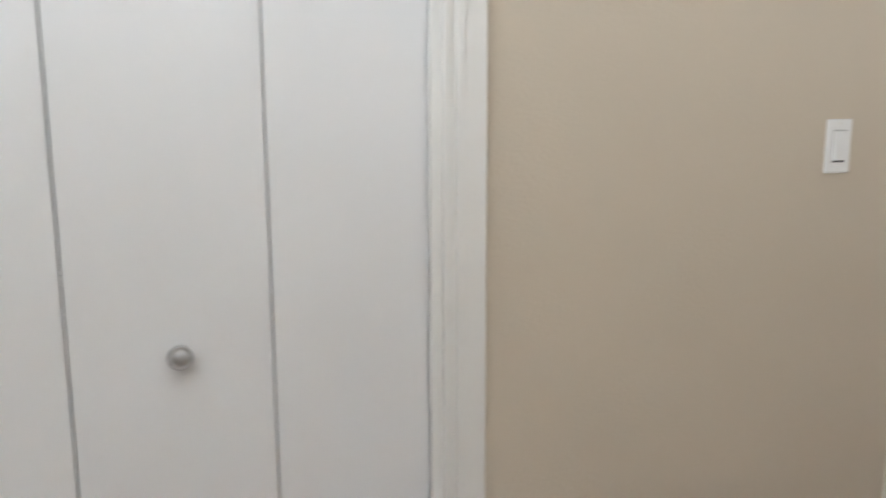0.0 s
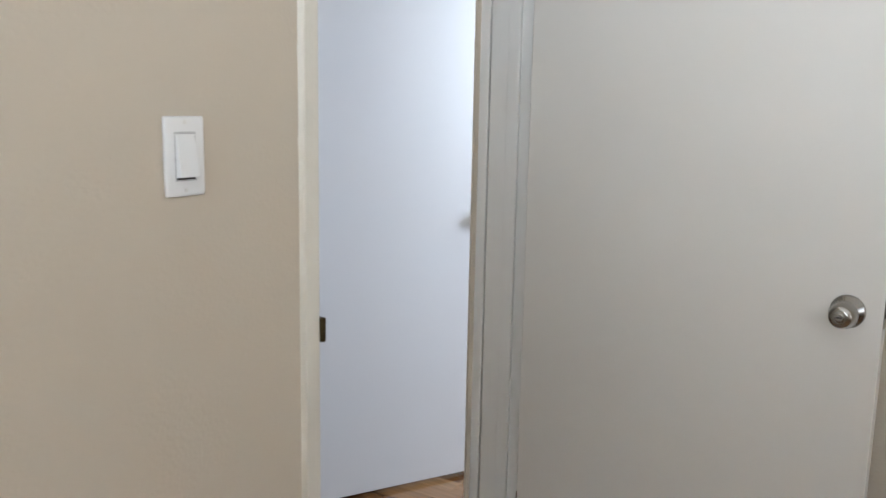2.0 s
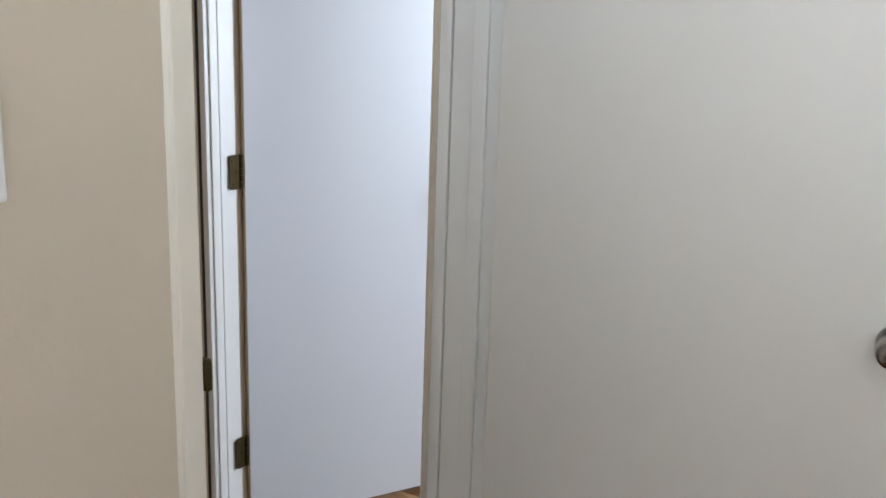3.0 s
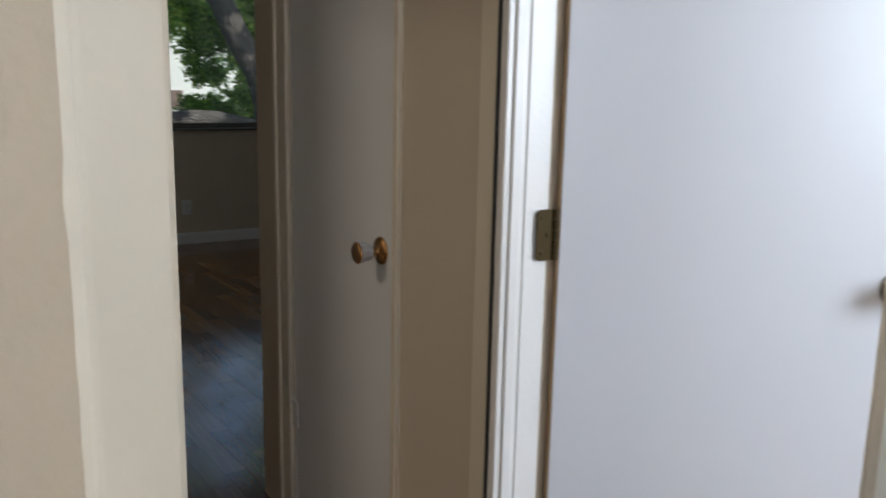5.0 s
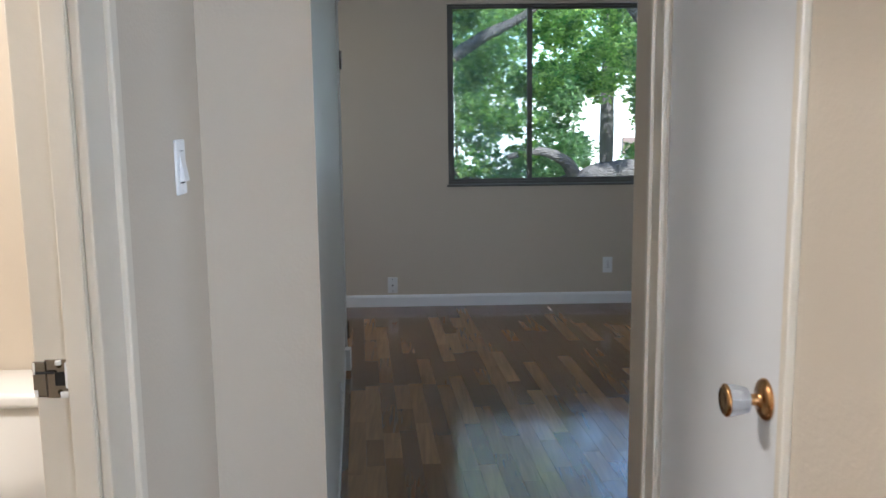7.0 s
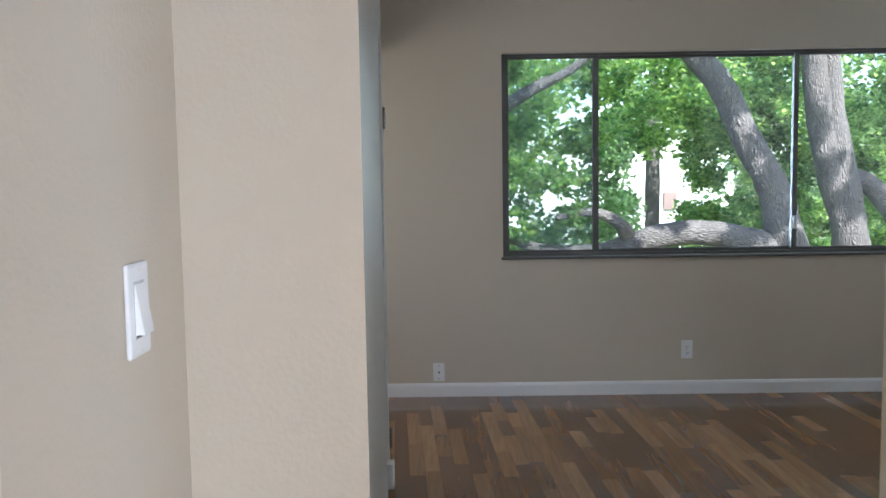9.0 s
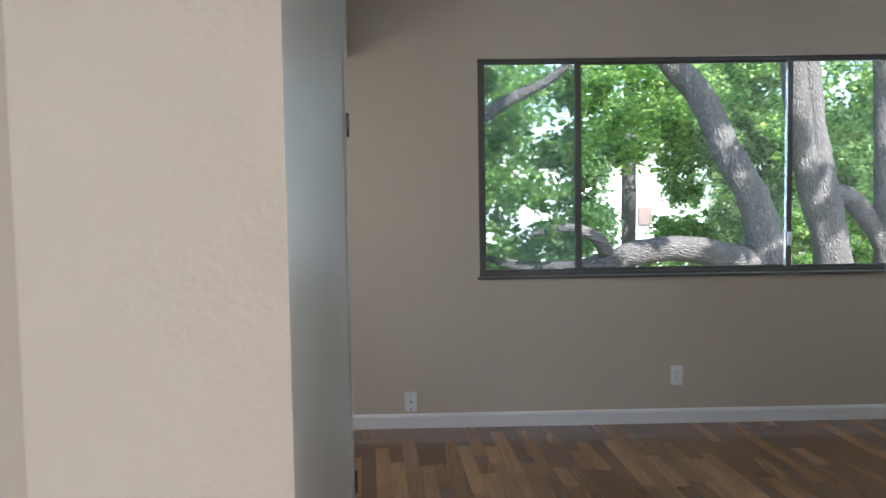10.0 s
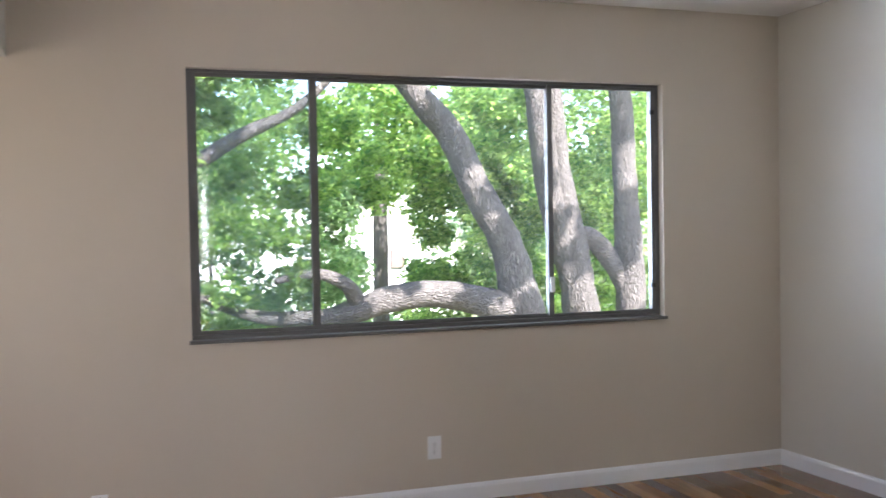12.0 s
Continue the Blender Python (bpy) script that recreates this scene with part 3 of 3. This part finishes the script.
part("knob_cap", lathe(bmesh.new(), [(0.0235, 0.057), (0.0245, 0.059), (0.020, 0.0625), (0.010, 0.0610)], km, 28), BRASS, door_c, "aged brass knob cap", True)
part("latch_plate", B(-0.002, 0.006, 0.008, 0.022, 0.885, 0.955, bevel=0.001), TRIM, door_c, "white painted latch plate")
for z in (0.36, 1.80):
    plate_hinge(pose(0.921, -4.365, z, 0, 0, 90), TRIM, "white painted closet door hinge", h=0.076)

# bifold closet doors
edges = [-2.245, -1.935, -1.62, -1.306, -1.012]
for i in range(4):
    d = base("closet_door", "white flat bifold closet door panel, shut", "closet door", pose(edges[i], WY + 0.006, 0), group="bifold closet doors")
    w = edges[i + 1] - edges[i]
    part("panel", B(0.0015, w - 0.0015, 0.0, 0.03, 0.012, 2.01, bevel=0.002), BIFOLD, d)
    if i in (2,):
        kx = Matrix.Translation((-1.457 - edges[2], 0, 0.944)) @ Matrix.Rotation(radians(90), 4, 'X')
        k = part("knob", lathe(bmesh.new(), [(0.009, 0), (0.008, 0.012), (0.016, 0.016), (0.0205, 0.021), (0.0205, 0.025), (0.0185, 0.0275), (0.0165, 0.0265), (0.0115, 0.0265), (0.009, 0.0295), (0.004, 0.0305)], kx, 30),
                 PEWTER, d, "grey ridged round knob", True)
# grey sheet behind the panels, colouring in the shade between them
GREY = material("closet_gap_shade", (0.16, 0.16, 0.16), 0.8)
thing("closet_shade_sheet", B(-2.245, -1.02, WY + 0.037, WY + 0.042, 0.005, 2.0), GREY, "grey sheet for the shade in the closet door gaps", "closet", "structure")

# bathroom: strike plate and toilet
sp = base("strike_plate", "worn nickel strike plate on a bathroom jamb", "strike plate", pose(HX - 0.054, -4.800, 0.945))
bm = bmesh.new()
for a in ((-0.018, 0.020, 0.011, 0.030), (-0.018, 0.020, -0.030, -0.011), (-0.018, -0.004, -0.011, 0.011), (0.014, 0.020, -0.011, 0.011)):
    box(bm, a[0], a[1], -0.0025, 0, a[2], a[3])
part("plate", bm, STEEL, sp)
part("bolt_hole", B(-0.004, 0.014, -0.0008, 0.0, -0.011, 0.011), DARK, sp)
part("lip", B(-0.036, -0.016, -0.0065, -0.001, -0.028, 0.028, bevel=0.0026), STEEL, sp)
part("bent_edge", B(-0.031, -0.003, -0.0085, -0.0065, 0.009, 0.0125), DARK, sp)
for x0, x1, z0, z1 in ((0.013, 0.0205, -0.014, 0.026), (-0.001, 0.007, 0.022, 0.029), (0.004, 0.0205, -0.029, -0.020), (-0.035, -0.029, -0.027, -0.016), (-0.035, -0.031, 0.008, 0.027)):
    part("paint_patch", B(x0, x1, -0.0073, -0.0018, z0, z1, bevel=0.0012), TRIM, sp, "flaking white paint")
for z in (0.021, -0.021):
    part("screw", lathe(bmesh.new(), [(0.0045, 0), (0.003, 0.0015)], Matrix.Translation((0.003, -0.0025, z)) @ Matrix.Rotation(radians(90), 4, 'X'), 12), BRONZE, sp)
part("bare_patch", B(0.020, 0.029, -0.0006, 0.0, -0.036, 0.028), TANWOOD, sp, "bare wood where paint chipped")

toilet = base("toilet", "white porcelain toilet against a cream wall", "toilet", pose(-0.70, -4.01, 0))
part("tank", B(-0.235, 0.235, 0.0, 0.20, 0.36, 0.635, bevel=0.025), PORCELAIN, toilet, smooth=True)
part("tank_lid", B(-0.25, 0.25, -0.015, 0.215, 0.635, 0.675, bevel=0.014), PORCELAIN, toilet, smooth=True)
bm = bmesh.new()
lathe(bm, [(0.11, 0), (0.12, 0.02), (0.10, 0.15), (0.15, 0.30), (0.185, 0.37), (0.185, 0.39), (0.14, 0.39), (0.09, 0.30)], Matrix.Translation((0, -0.24, 0)) @ Matrix.Diagonal((1, 1.25, 1, 1)), 32)
part("bowl", bm, PORCELAIN, toilet, smooth=True)
part("seat", lathe(bmesh.new(), [(0.10, 0.392), (0.185, 0.392), (0.19, 0.402), (0.185, 0.412), (0.10, 0.412)], Matrix.Translation((0, -0.24, 0)) @ Matrix.Diagonal((1, 1.25, 1, 1)), 32), PORCELAIN, toilet, smooth=True)
part("foot", B(-0.09, 0.09, -0.25, 0.12, 0.0, 0.36, bevel=0.03), PORCELAIN, toilet, smooth=True)

# hinge leaves left on the alcove jamb
for z in (1.64, 0.20):
    plate_hinge(pose(jx + 0.014, jy + 0.006, z, 0, 0, 90), STEEL, "old bare steel hinge on a painted jamb", h=0.095)


# ---- wide sliding window ----
win = base("window_1", "wide aluminium sliding window with three panes", "window", pose(0.62, 0.0, 0.865), "structure")
W, HH = 2.44, 1.25
f = bmesh.new()
for a in ((0, W, 0.045, 0.115, 0, 0.024), (0, W, 0.045, 0.115, HH - 0.018, HH), (0, 0.028, 0.045, 0.115, 0.024, HH - 0.018), (W - 0.028, W, 0.045, 0.115, 0.024, HH - 0.018)):
    box(f, *a, bevel=0.002)
for y in (0.062, 0.082):
    box(f, 0.028, W - 0.028, y, y + 0.004, 0.024, 0.036)
part("window_frame", f, ALU, win, "aged aluminium window frame")
part("window_sill", B(-0.012, W + 0.012, -0.016, 0.045, -0.010, 0.006, bevel=0.002), ALU, win, "aluminium sill strip")
part("reveal_top", B(0.0, W, 0.002, 0.045, HH - 0.004, HH - 0.0005), WALL, win)
M1, M2 = 0.575, 1.805


def sash(name, x0, x1, y, left, right):
    ob = bmesh.new()
    box(ob, x0, x0 + left, y, y + 0.016, 0.025, HH - 0.019, bevel=0.002)
    box(ob, x1 - right, x1, y, y + 0.016, 0.025, HH - 0.019, bevel=0.002)
    box(ob, x0 + left, x1 - right, y, y + 0.016, 0.025, 0.042, bevel=0.002)
    box(ob, x0 + left, x1 - right, y, y + 0.016, HH - 0.036, HH - 0.019, bevel=0.002)
    s = part("sash", ob, ALU, win, "narrow aluminium sash")
    g = part("pane", B(x0 + left - 0.003, x1 - right + 0.003, y + 0.006, y + 0.010, 0.038, HH - 0.030), GLASS, s, "clear window glass")
    g.visible_shadow = False
    return s


sash("sash_left", 0.026, M1 + 0.022, 0.050, 0.016, 0.036)
sash("sash_middle", M1 - 0.012, M2 + 0.014, 0.086, 0.02, 0.022)
sr = sash("sash_right", M2 - 0.016, W - 0.026, 0.050, 0.030, 0.016)
part("latch", B(M2 - 0.010, M2 + 0.012, 0.036, 0.050, 0.155, 0.235, bevel=0.003), PLASTIC, win, "pale window latch")
scr = part("insect_screen", B(0.03, M1 + 0.01, 0.104, 0.1045, 0.04, HH - 0.035), SCREEN, win, "fine grey insect screen")
scr.visible_shadow = False
for z in (0.16, 1.09):
    part("clip", B(W - 0.052, W - 0.028, 0.040, 0.052, z, z + 0.022, bevel=0.002), RUBBER, win, "dark sash clip")

# other windows, behind the camera and out of sight; window_2 is added for light
for nm, m, w, h in (("window_2", pose(-0.85, -10.0, 0.9), 1.7, 1.2), ("window_3", pose(1.60, -7.6, 1.0), 1.2, 1.1), ("window_4", pose(-3.3, -6.80, 0.9, 0, 0, -90), 1.9, 1.2)):
    wd = base(nm, "plain aluminium window", "window", m, "structure")
    f = bmesh.new()
    for a in ((0, w, -0.11, -0.06, 0, 0.04), (0, w, -0.11, -0.06, h - 0.04, h), (0, 0.04, -0.11, -0.06, 0.04, h - 0.04), (w - 0.04, w, -0.11, -0.06, 0.04, h - 0.04)):
        box(f, *a)
    part("window_frame", f, ALU, wd)
    g = part("pane", B(0.03, w - 0.03, -0.09, -0.085, 0.03, h - 0.03), GLASS, wd)
    g.visible_shadow = False


# ---- outside ----
thing("ground", B(-300, 300, 0.3, 600, -3.4, -3.2), GROUND, "dry grassy ground below the window", "ground", "structure")
thing("ground_south", B(-300, 300, -300, 0.3, -3.4, -3.2), GROUND, "dry grassy ground around the building", "ground", "structure")
thing("lower_storey", B(-3.6, 5.2, -10.3, 0.15, -3.2, -0.12), STUCCO, "stuccoed storey under the rooms", "building", "structure")


def tube(bm, pts, seg=14, rough=0.06, seed=1):
    """A tapering, uneven limb through (x, y, z, radius)."""
    P = [Vector(p[:3]) for p in pts]
    R = [p[3] for p in pts]
    dense, rad = [], []
    for i in range(len(P) - 1):
        a = P[max(i - 1, 0)]
        d = P[min(i + 2, len(P) - 1)]
        for k in range(6):
            u = k / 6
            b, c = P[i], P[i + 1]
            dense.append(0.5 * ((2 * b) + (c - a) * u + (2 * a - 5 * b + 4 * c - d) * u * u + (3 * b - a - 3 * c + d) * u ** 3))
            rad.append(R[i] * (1 - u) + R[i + 1] * u)
    dense.append(P[-1])
    rad.append(R[-1])
    rings = []
    for i, p in enumerate(dense):
        t = (dense[min(i + 1, len(dense) - 1)] - dense[max(i - 1, 0)]).normalized()
        u = t.cross(Vector((0.13, 1, 0.07))).normalized()
        v = t.cross(u)
        ring = []
        for k in range(seg):
            a = 2 * math.pi * k / seg
            q = p + (u * math.cos(a) + v * math.sin(a)) * rad[i]
            n = noise.noise(q * 5 + Vector((seed * 3.1, 0, 0)))
            ring.append(bm.verts.new(p + (q - p) * (1 + rough * 2.2 * n)))
        rings.append(ring)
    for a, b in zip(rings, rings[1:]):
        for k in range(seg):
            bm.faces.new((a[k], a[(k + 1) % seg], b[(k + 1) % seg], b[k]))
    bm.faces.new(rings[0][::-1])
    bm.faces.new(rings[-1])
    return bm


def leaves(name, clumps, count, size, mat, parent, seed, label=""):
    """A crown of single leaves, gathered in clumps (x, y, z, radius)."""
    rng = np.random.RandomState(seed)
    cl = np.array(clumps, dtype=float)
    vol = cl[:, 3] ** 2.2
    pick = rng.choice(len(cl), count, p=vol / vol.sum())
    c = cl[pick]
    g = rng.normal(size=(count, 3))
    g /= np.linalg.norm(g, axis=1)[:, None]
    rr = rng.uniform(0.25, 1.0, count) ** 0.6
    # twigs: leaves gather around sub-centres
    sub = rng.randint(0, 26, count)
    dirs = rng.normal(size=(len(cl), 26, 3))
    dirs /= np.linalg.norm(dirs, axis=2)[:, :, None]
    off = dirs[pick, sub] * (c[:, 3] * 0.78)[:, None] * rng.uniform(0.55, 1.05, count)[:, None] + g * (c[:, 3] * 0.30 * rr)[:, None]
    pos = c[:, :3] + off * np.array([1.0, 1.0, 0.8])
    ax = rng.normal(size=(count, 3))
    ax[:, 2] *= 0.5
    ax /= np.linalg.norm(ax, axis=1)[:, None]
    up = np.cross(ax, rng.normal(size=(count, 3)))
    up /= np.linalg.norm(up, axis=1)[:, None] + 1e-9
    s = size * rng.uniform(0.6, 1.35, count)[:, None]
    nrm = np.cross(ax, up)
    tip = pos + ax * s
    tail = pos - ax * s * 0.9
    l1 = pos + up * s * 0.52 + nrm * s * 0.18
    l2 = pos - up * s * 0.52 + nrm * s * 0.18
    v = np.stack([tail, l1, tip, l2], axis=1).reshape(-1, 3)
    me = bpy.data.meshes.new(name)
    idx = np.arange(count)[:, None] * 4
    faces = np.concatenate([idx + np.array([[0, 1, 2]]), idx + np.array([[0, 2, 3]])]).tolist()
    me.from_pydata(v.tolist(), [], faces)
    me.materials.append(mat)
    ob = new(name, me)
    ob.parent = parent
    if label:
        ob["label"] = label
    return ob


def clump_cloud(seed, n, x, y, z, r, holes=()):
    rng = np.random.RandomState(seed)
    out = []
    while len(out) < n:
        p = (rng.uniform(*x), rng.uniform(*y), rng.uniform(*z), rng.uniform(*r))
        if any(abs(p[0] - h[0]) < h[2] + p[3] * 0.6 and abs(p[2] - h[1]) < h[3] + p[3] * 0.6 for h in holes):
            continue
        # a gap in the crowns, where the sky shows high over the leaning trunk
        d = p[1] + 3.1
        if p[1] > 1 and math.hypot(p[0] - 1.13 - 0.268 * d, p[2] - 0.396 * d) < 0.062 * d + p[3] * 1.0:
            continue
        out.append(p)
    return out


HOLE = [(3.3, 1.5, 0.3, 0.3)]      # where the pale house shows between the shrubs
# the big tree by the window: leaning stem, low limb, forked stems
tree = base("tree", "large oak with leaning furrowed stems and a low limb", "tree", pose(0, 0, 0))
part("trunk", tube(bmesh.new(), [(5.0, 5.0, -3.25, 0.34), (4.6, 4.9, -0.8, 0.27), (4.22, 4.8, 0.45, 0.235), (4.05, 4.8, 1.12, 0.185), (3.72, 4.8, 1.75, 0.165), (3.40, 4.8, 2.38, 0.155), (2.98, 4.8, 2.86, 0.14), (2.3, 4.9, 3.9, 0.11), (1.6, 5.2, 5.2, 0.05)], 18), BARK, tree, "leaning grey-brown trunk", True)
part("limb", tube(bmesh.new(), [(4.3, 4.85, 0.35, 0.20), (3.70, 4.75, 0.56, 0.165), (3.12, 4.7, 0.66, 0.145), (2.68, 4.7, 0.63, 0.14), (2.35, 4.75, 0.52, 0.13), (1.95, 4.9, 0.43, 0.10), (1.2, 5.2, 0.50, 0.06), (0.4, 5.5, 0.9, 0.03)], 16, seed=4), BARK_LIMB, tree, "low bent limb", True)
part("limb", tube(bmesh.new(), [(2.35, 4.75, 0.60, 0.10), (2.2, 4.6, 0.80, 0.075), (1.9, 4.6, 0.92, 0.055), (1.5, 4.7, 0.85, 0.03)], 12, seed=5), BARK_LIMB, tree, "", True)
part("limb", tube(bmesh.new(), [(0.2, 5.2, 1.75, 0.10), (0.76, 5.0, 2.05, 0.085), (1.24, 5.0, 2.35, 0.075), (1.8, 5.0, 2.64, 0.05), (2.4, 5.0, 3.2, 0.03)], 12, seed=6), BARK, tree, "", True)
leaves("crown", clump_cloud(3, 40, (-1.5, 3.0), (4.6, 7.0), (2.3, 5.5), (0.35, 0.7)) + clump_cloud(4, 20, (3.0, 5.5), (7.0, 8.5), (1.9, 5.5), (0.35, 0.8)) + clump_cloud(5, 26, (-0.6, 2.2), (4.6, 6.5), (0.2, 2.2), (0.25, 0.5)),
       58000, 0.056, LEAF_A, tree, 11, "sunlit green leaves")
# unseen clumps added above the view to dapple the stems with shade
leaves("unseen_shade_crown", clump_cloud(31, 60, (2.4, 8.5), (0.9, 3.8), (3.5, 5.8), (0.22, 0.42)), 40000, 0.056, LEAF_A, tree, 32)
tree_b = base("tree", "upright forked tree with furrowed grey stems", "tree", pose(0, 0, 0))
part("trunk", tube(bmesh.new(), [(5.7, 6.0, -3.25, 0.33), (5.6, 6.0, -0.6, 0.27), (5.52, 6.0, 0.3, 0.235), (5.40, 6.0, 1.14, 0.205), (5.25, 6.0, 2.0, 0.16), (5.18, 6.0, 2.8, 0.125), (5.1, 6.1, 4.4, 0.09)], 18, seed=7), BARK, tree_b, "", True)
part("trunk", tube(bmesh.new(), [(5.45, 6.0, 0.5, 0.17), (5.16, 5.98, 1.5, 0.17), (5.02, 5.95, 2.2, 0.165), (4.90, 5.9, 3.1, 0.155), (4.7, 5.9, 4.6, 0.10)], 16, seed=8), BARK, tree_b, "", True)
leaves("crown", clump_cloud(7, 50, (3.5, 9.5), (6.5, 9.5), (2.6, 6.0), (0.35, 0.8)), 20000, 0.058, LEAF_A, tree_b, 12)
tree_c = base("tree", "slim tree with a crooked side stump", "tree", pose(0, 0, 0))
part("trunk", tube(bmesh.new(), [(6.3, 6.0, -3.25, 0.26), (6.26, 6.0, 0.2, 0.20), (6.22, 6.0, 1.2, 0.175), (6.17, 6.0, 2.2, 0.155), (6.13, 6.0, 2.9, 0.15), (6.0, 6.0, 4.6, 0.10)], 16, seed=9), BARK, tree_c, "", True)
part("limb", tube(bmesh.new(), [(6.2, 6.0, 0.5, 0.13), (5.98, 6.05, 0.9, 0.13), (5.75, 6.1, 1.18, 0.14), (5.5, 6.15, 1.2, 0.13), (5.3, 6.2, 1.1, 0.10)], 12, seed=10), BARK_LIMB, tree_c, "", True)
leaves("crown", clump_cloud(9, 50, (5.5, 12.0), (6.6, 11.0), (-0.5, 5.5), (0.35, 0.8)), 22000, 0.060, LEAF_A, tree_c, 13)
tree_d = base("tree", "dark straight tree standing farther off", "tree", pose(0, 0, 0))
part("trunk", tube(bmesh.new(), [(4.35, 12.5, -3.25, 0.20), (4.4, 12.5, 0.4, 0.155), (4.42, 12.5, 2.5, 0.14), (4.5, 12.5, 5.5, 0.09)], 14, seed=14), BARK, tree_d, "", True)
leaves("crown", clump_cloud(15, 90, (-3, 16), (10.5, 16), (2.3, 7.5), (0.5, 1.1)), 26000, 0.085, LEAF_A, tree_d, 15)
bush = base("bush", "tall leafy shrub in sun and shade", "bush", pose(0, 0, 0))
part("stem", tube(bmesh.new(), [(5.6, 8.5, -3.25, 0.06), (5.5, 8.5, -0.5, 0.04), (5.5, 8.5, 1.5, 0.02)], 8), BARK, bush)
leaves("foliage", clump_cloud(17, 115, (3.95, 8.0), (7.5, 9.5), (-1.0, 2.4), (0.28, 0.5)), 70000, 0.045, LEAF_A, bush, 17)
bush_b = base("bush", "blue-green shrub beside the low limb", "bush", pose(0, 0, 0))
part("stem", tube(bmesh.new(), [(1.0, 8.0, -3.25, 0.06), (1.0, 8.0, -0.5, 0.04), (1.0, 8.0, 1.2, 0.02)], 8), BARK, bush_b)
leaves("foliage", clump_cloud(19, 90, (-2.5, 3.3), (6.5, 10.0), (-1.8, 1.9), (0.3, 0.6), HOLE), 36000, 0.052, LEAF_B, bush_b, 19)
hedge = tagged(leaves("hedge", clump_cloud(21, 90, (-6, 18), (15, 20), (-3.0, 0.2), (0.5, 1.0)) + clump_cloud(22, 60, (7.2, 18), (14, 18), (-1, 4), (0.5, 1.0)) + clump_cloud(24, 40, (-6, 2.6), (13, 18), (-1, 4), (0.5, 1.0)), 26000, 0.11, LEAF_B, None, 21), "distant green hedge", "hedge", kind="stuff")
far_wood = tagged(leaves("far_trees", clump_cloud(23, 130, (-20, 34), (31.5, 40), (3.0, 13), (1.0, 2.2)), 14000, 0.20, LEAF_A, None, 23), "distant sunlit tree crowns", "trees", kind="stuff")

house = base("house", "pale stuccoed house beyond the trees", "house", pose(6.9, 25.0, -3.2))
part("wall", B(-7.0, 3.2, 0, 6, 0, 5.2, bevel=0.02), STUCCO, house)
part("parapet", B(-7.0, 3.2, 0.0, 0.25, 5.2, 5.5, bevel=0.02), STUCCO, house)
part("shutter", B(0.75, 1.2, -0.1, 0.0, 3.2, 3.8), BRICK, house, "red-brown shutter")

# ---- floor strips ----
floor_ob = bpy.data.objects["floor"]
ANG = radians(4.0)
ca, sa = math.cos(ANG), math.sin(ANG)
SW = 0.072
rng = random.Random(5)
LENS = (0.10, 0.18, 0.28, 0.36, 0.46, 0.58, 0.72)
strip_mesh = {}
for L in LENS:
    b = bmesh.new()
    w, h = SW - 0.0004, 0.008
    lo = [b.verts.new((x, y, -h)) for x, y in ((0, 0), (w, 0), (w, L - 0.0004), (0, L - 0.0004))]
    mid = [b.verts.new((x, y, -0.0003)) for x, y in ((0, 0), (w, 0), (w, L - 0.0004), (0, L - 0.0004))]
    e = 0.0004
    top = [b.verts.new((x, y, 0)) for x, y in ((e, e), (w - e, e), (w - e, L - 0.0004 - e), (e, L - 0.0004 - e))]
    for r0, r1 in ((lo, mid), (mid, top)):
        for k in range(4):
            b.faces.new((r0[k], r0[(k + 1) % 4], r1[(k + 1) % 4], r1[k]))
    b.faces.new(top)
    strip_mesh[L] = done(b, "strip", FLOOR_A)
jv, jf, n_obj = [], [], 0
for row in range(-60, 100):
    u = row * SW
    y = -10.2 + rng.uniform(0, 0.4)
    while y < 0.1:
        L = rng.choice(LENS[2:])
        x0 = u * ca - y * sa
        yy = u * sa + y * ca
        if yy + L > 0.13:
            L = max([v for v in LENS if yy + v <= 0.13], default=0.10)
        cx, cy = x0 + SW / 2, yy + L / 2
        inside = (-0.05 < cx < 4.2 and -6.2 < cy < 0.09 and (cx < 0.95 or cy > -4.15)) or (-3.3 < cx < 1.1 and -10.0 < cy < -6.0) or (1.0 < cx < 3.4 and -7.6 < cy < -5.2) or (-1.6 < cx < 0.1 and cy > -1.6 and cy < 0.09)
        if inside and yy + L < 0.14:
            near = 0.12 < cx < 2.35 and cy > -4.3
            if near and n_obj < 300:
                s = new("strip", strip_mesh[L])
                s.matrix_world = Matrix.Translation((x0, yy, 0)) @ Matrix.Rotation(ANG, 4, 'Z')
                s.parent = floor_ob
                n_obj += 1
            else:
                k = len(jv)
                for v in strip_mesh[L].vertices:
                    jv.append((x0 + v.co.x * ca - v.co.y * sa, yy + v.co.x * sa + v.co.y * ca, v.co.z))
                jf.extend([[i + k for i in p.vertices] for p in strip_mesh[L].polygons])
        y += L
jm = bpy.data.meshes.new("floor_strips")
jm.from_pydata(jv, [], jf)
jm.materials.append(FLOOR_B)
rest = new("floor_strips", jm)
rest.parent = floor_ob
tagged(rest, "brown laminate floor strips", kind="stuff")
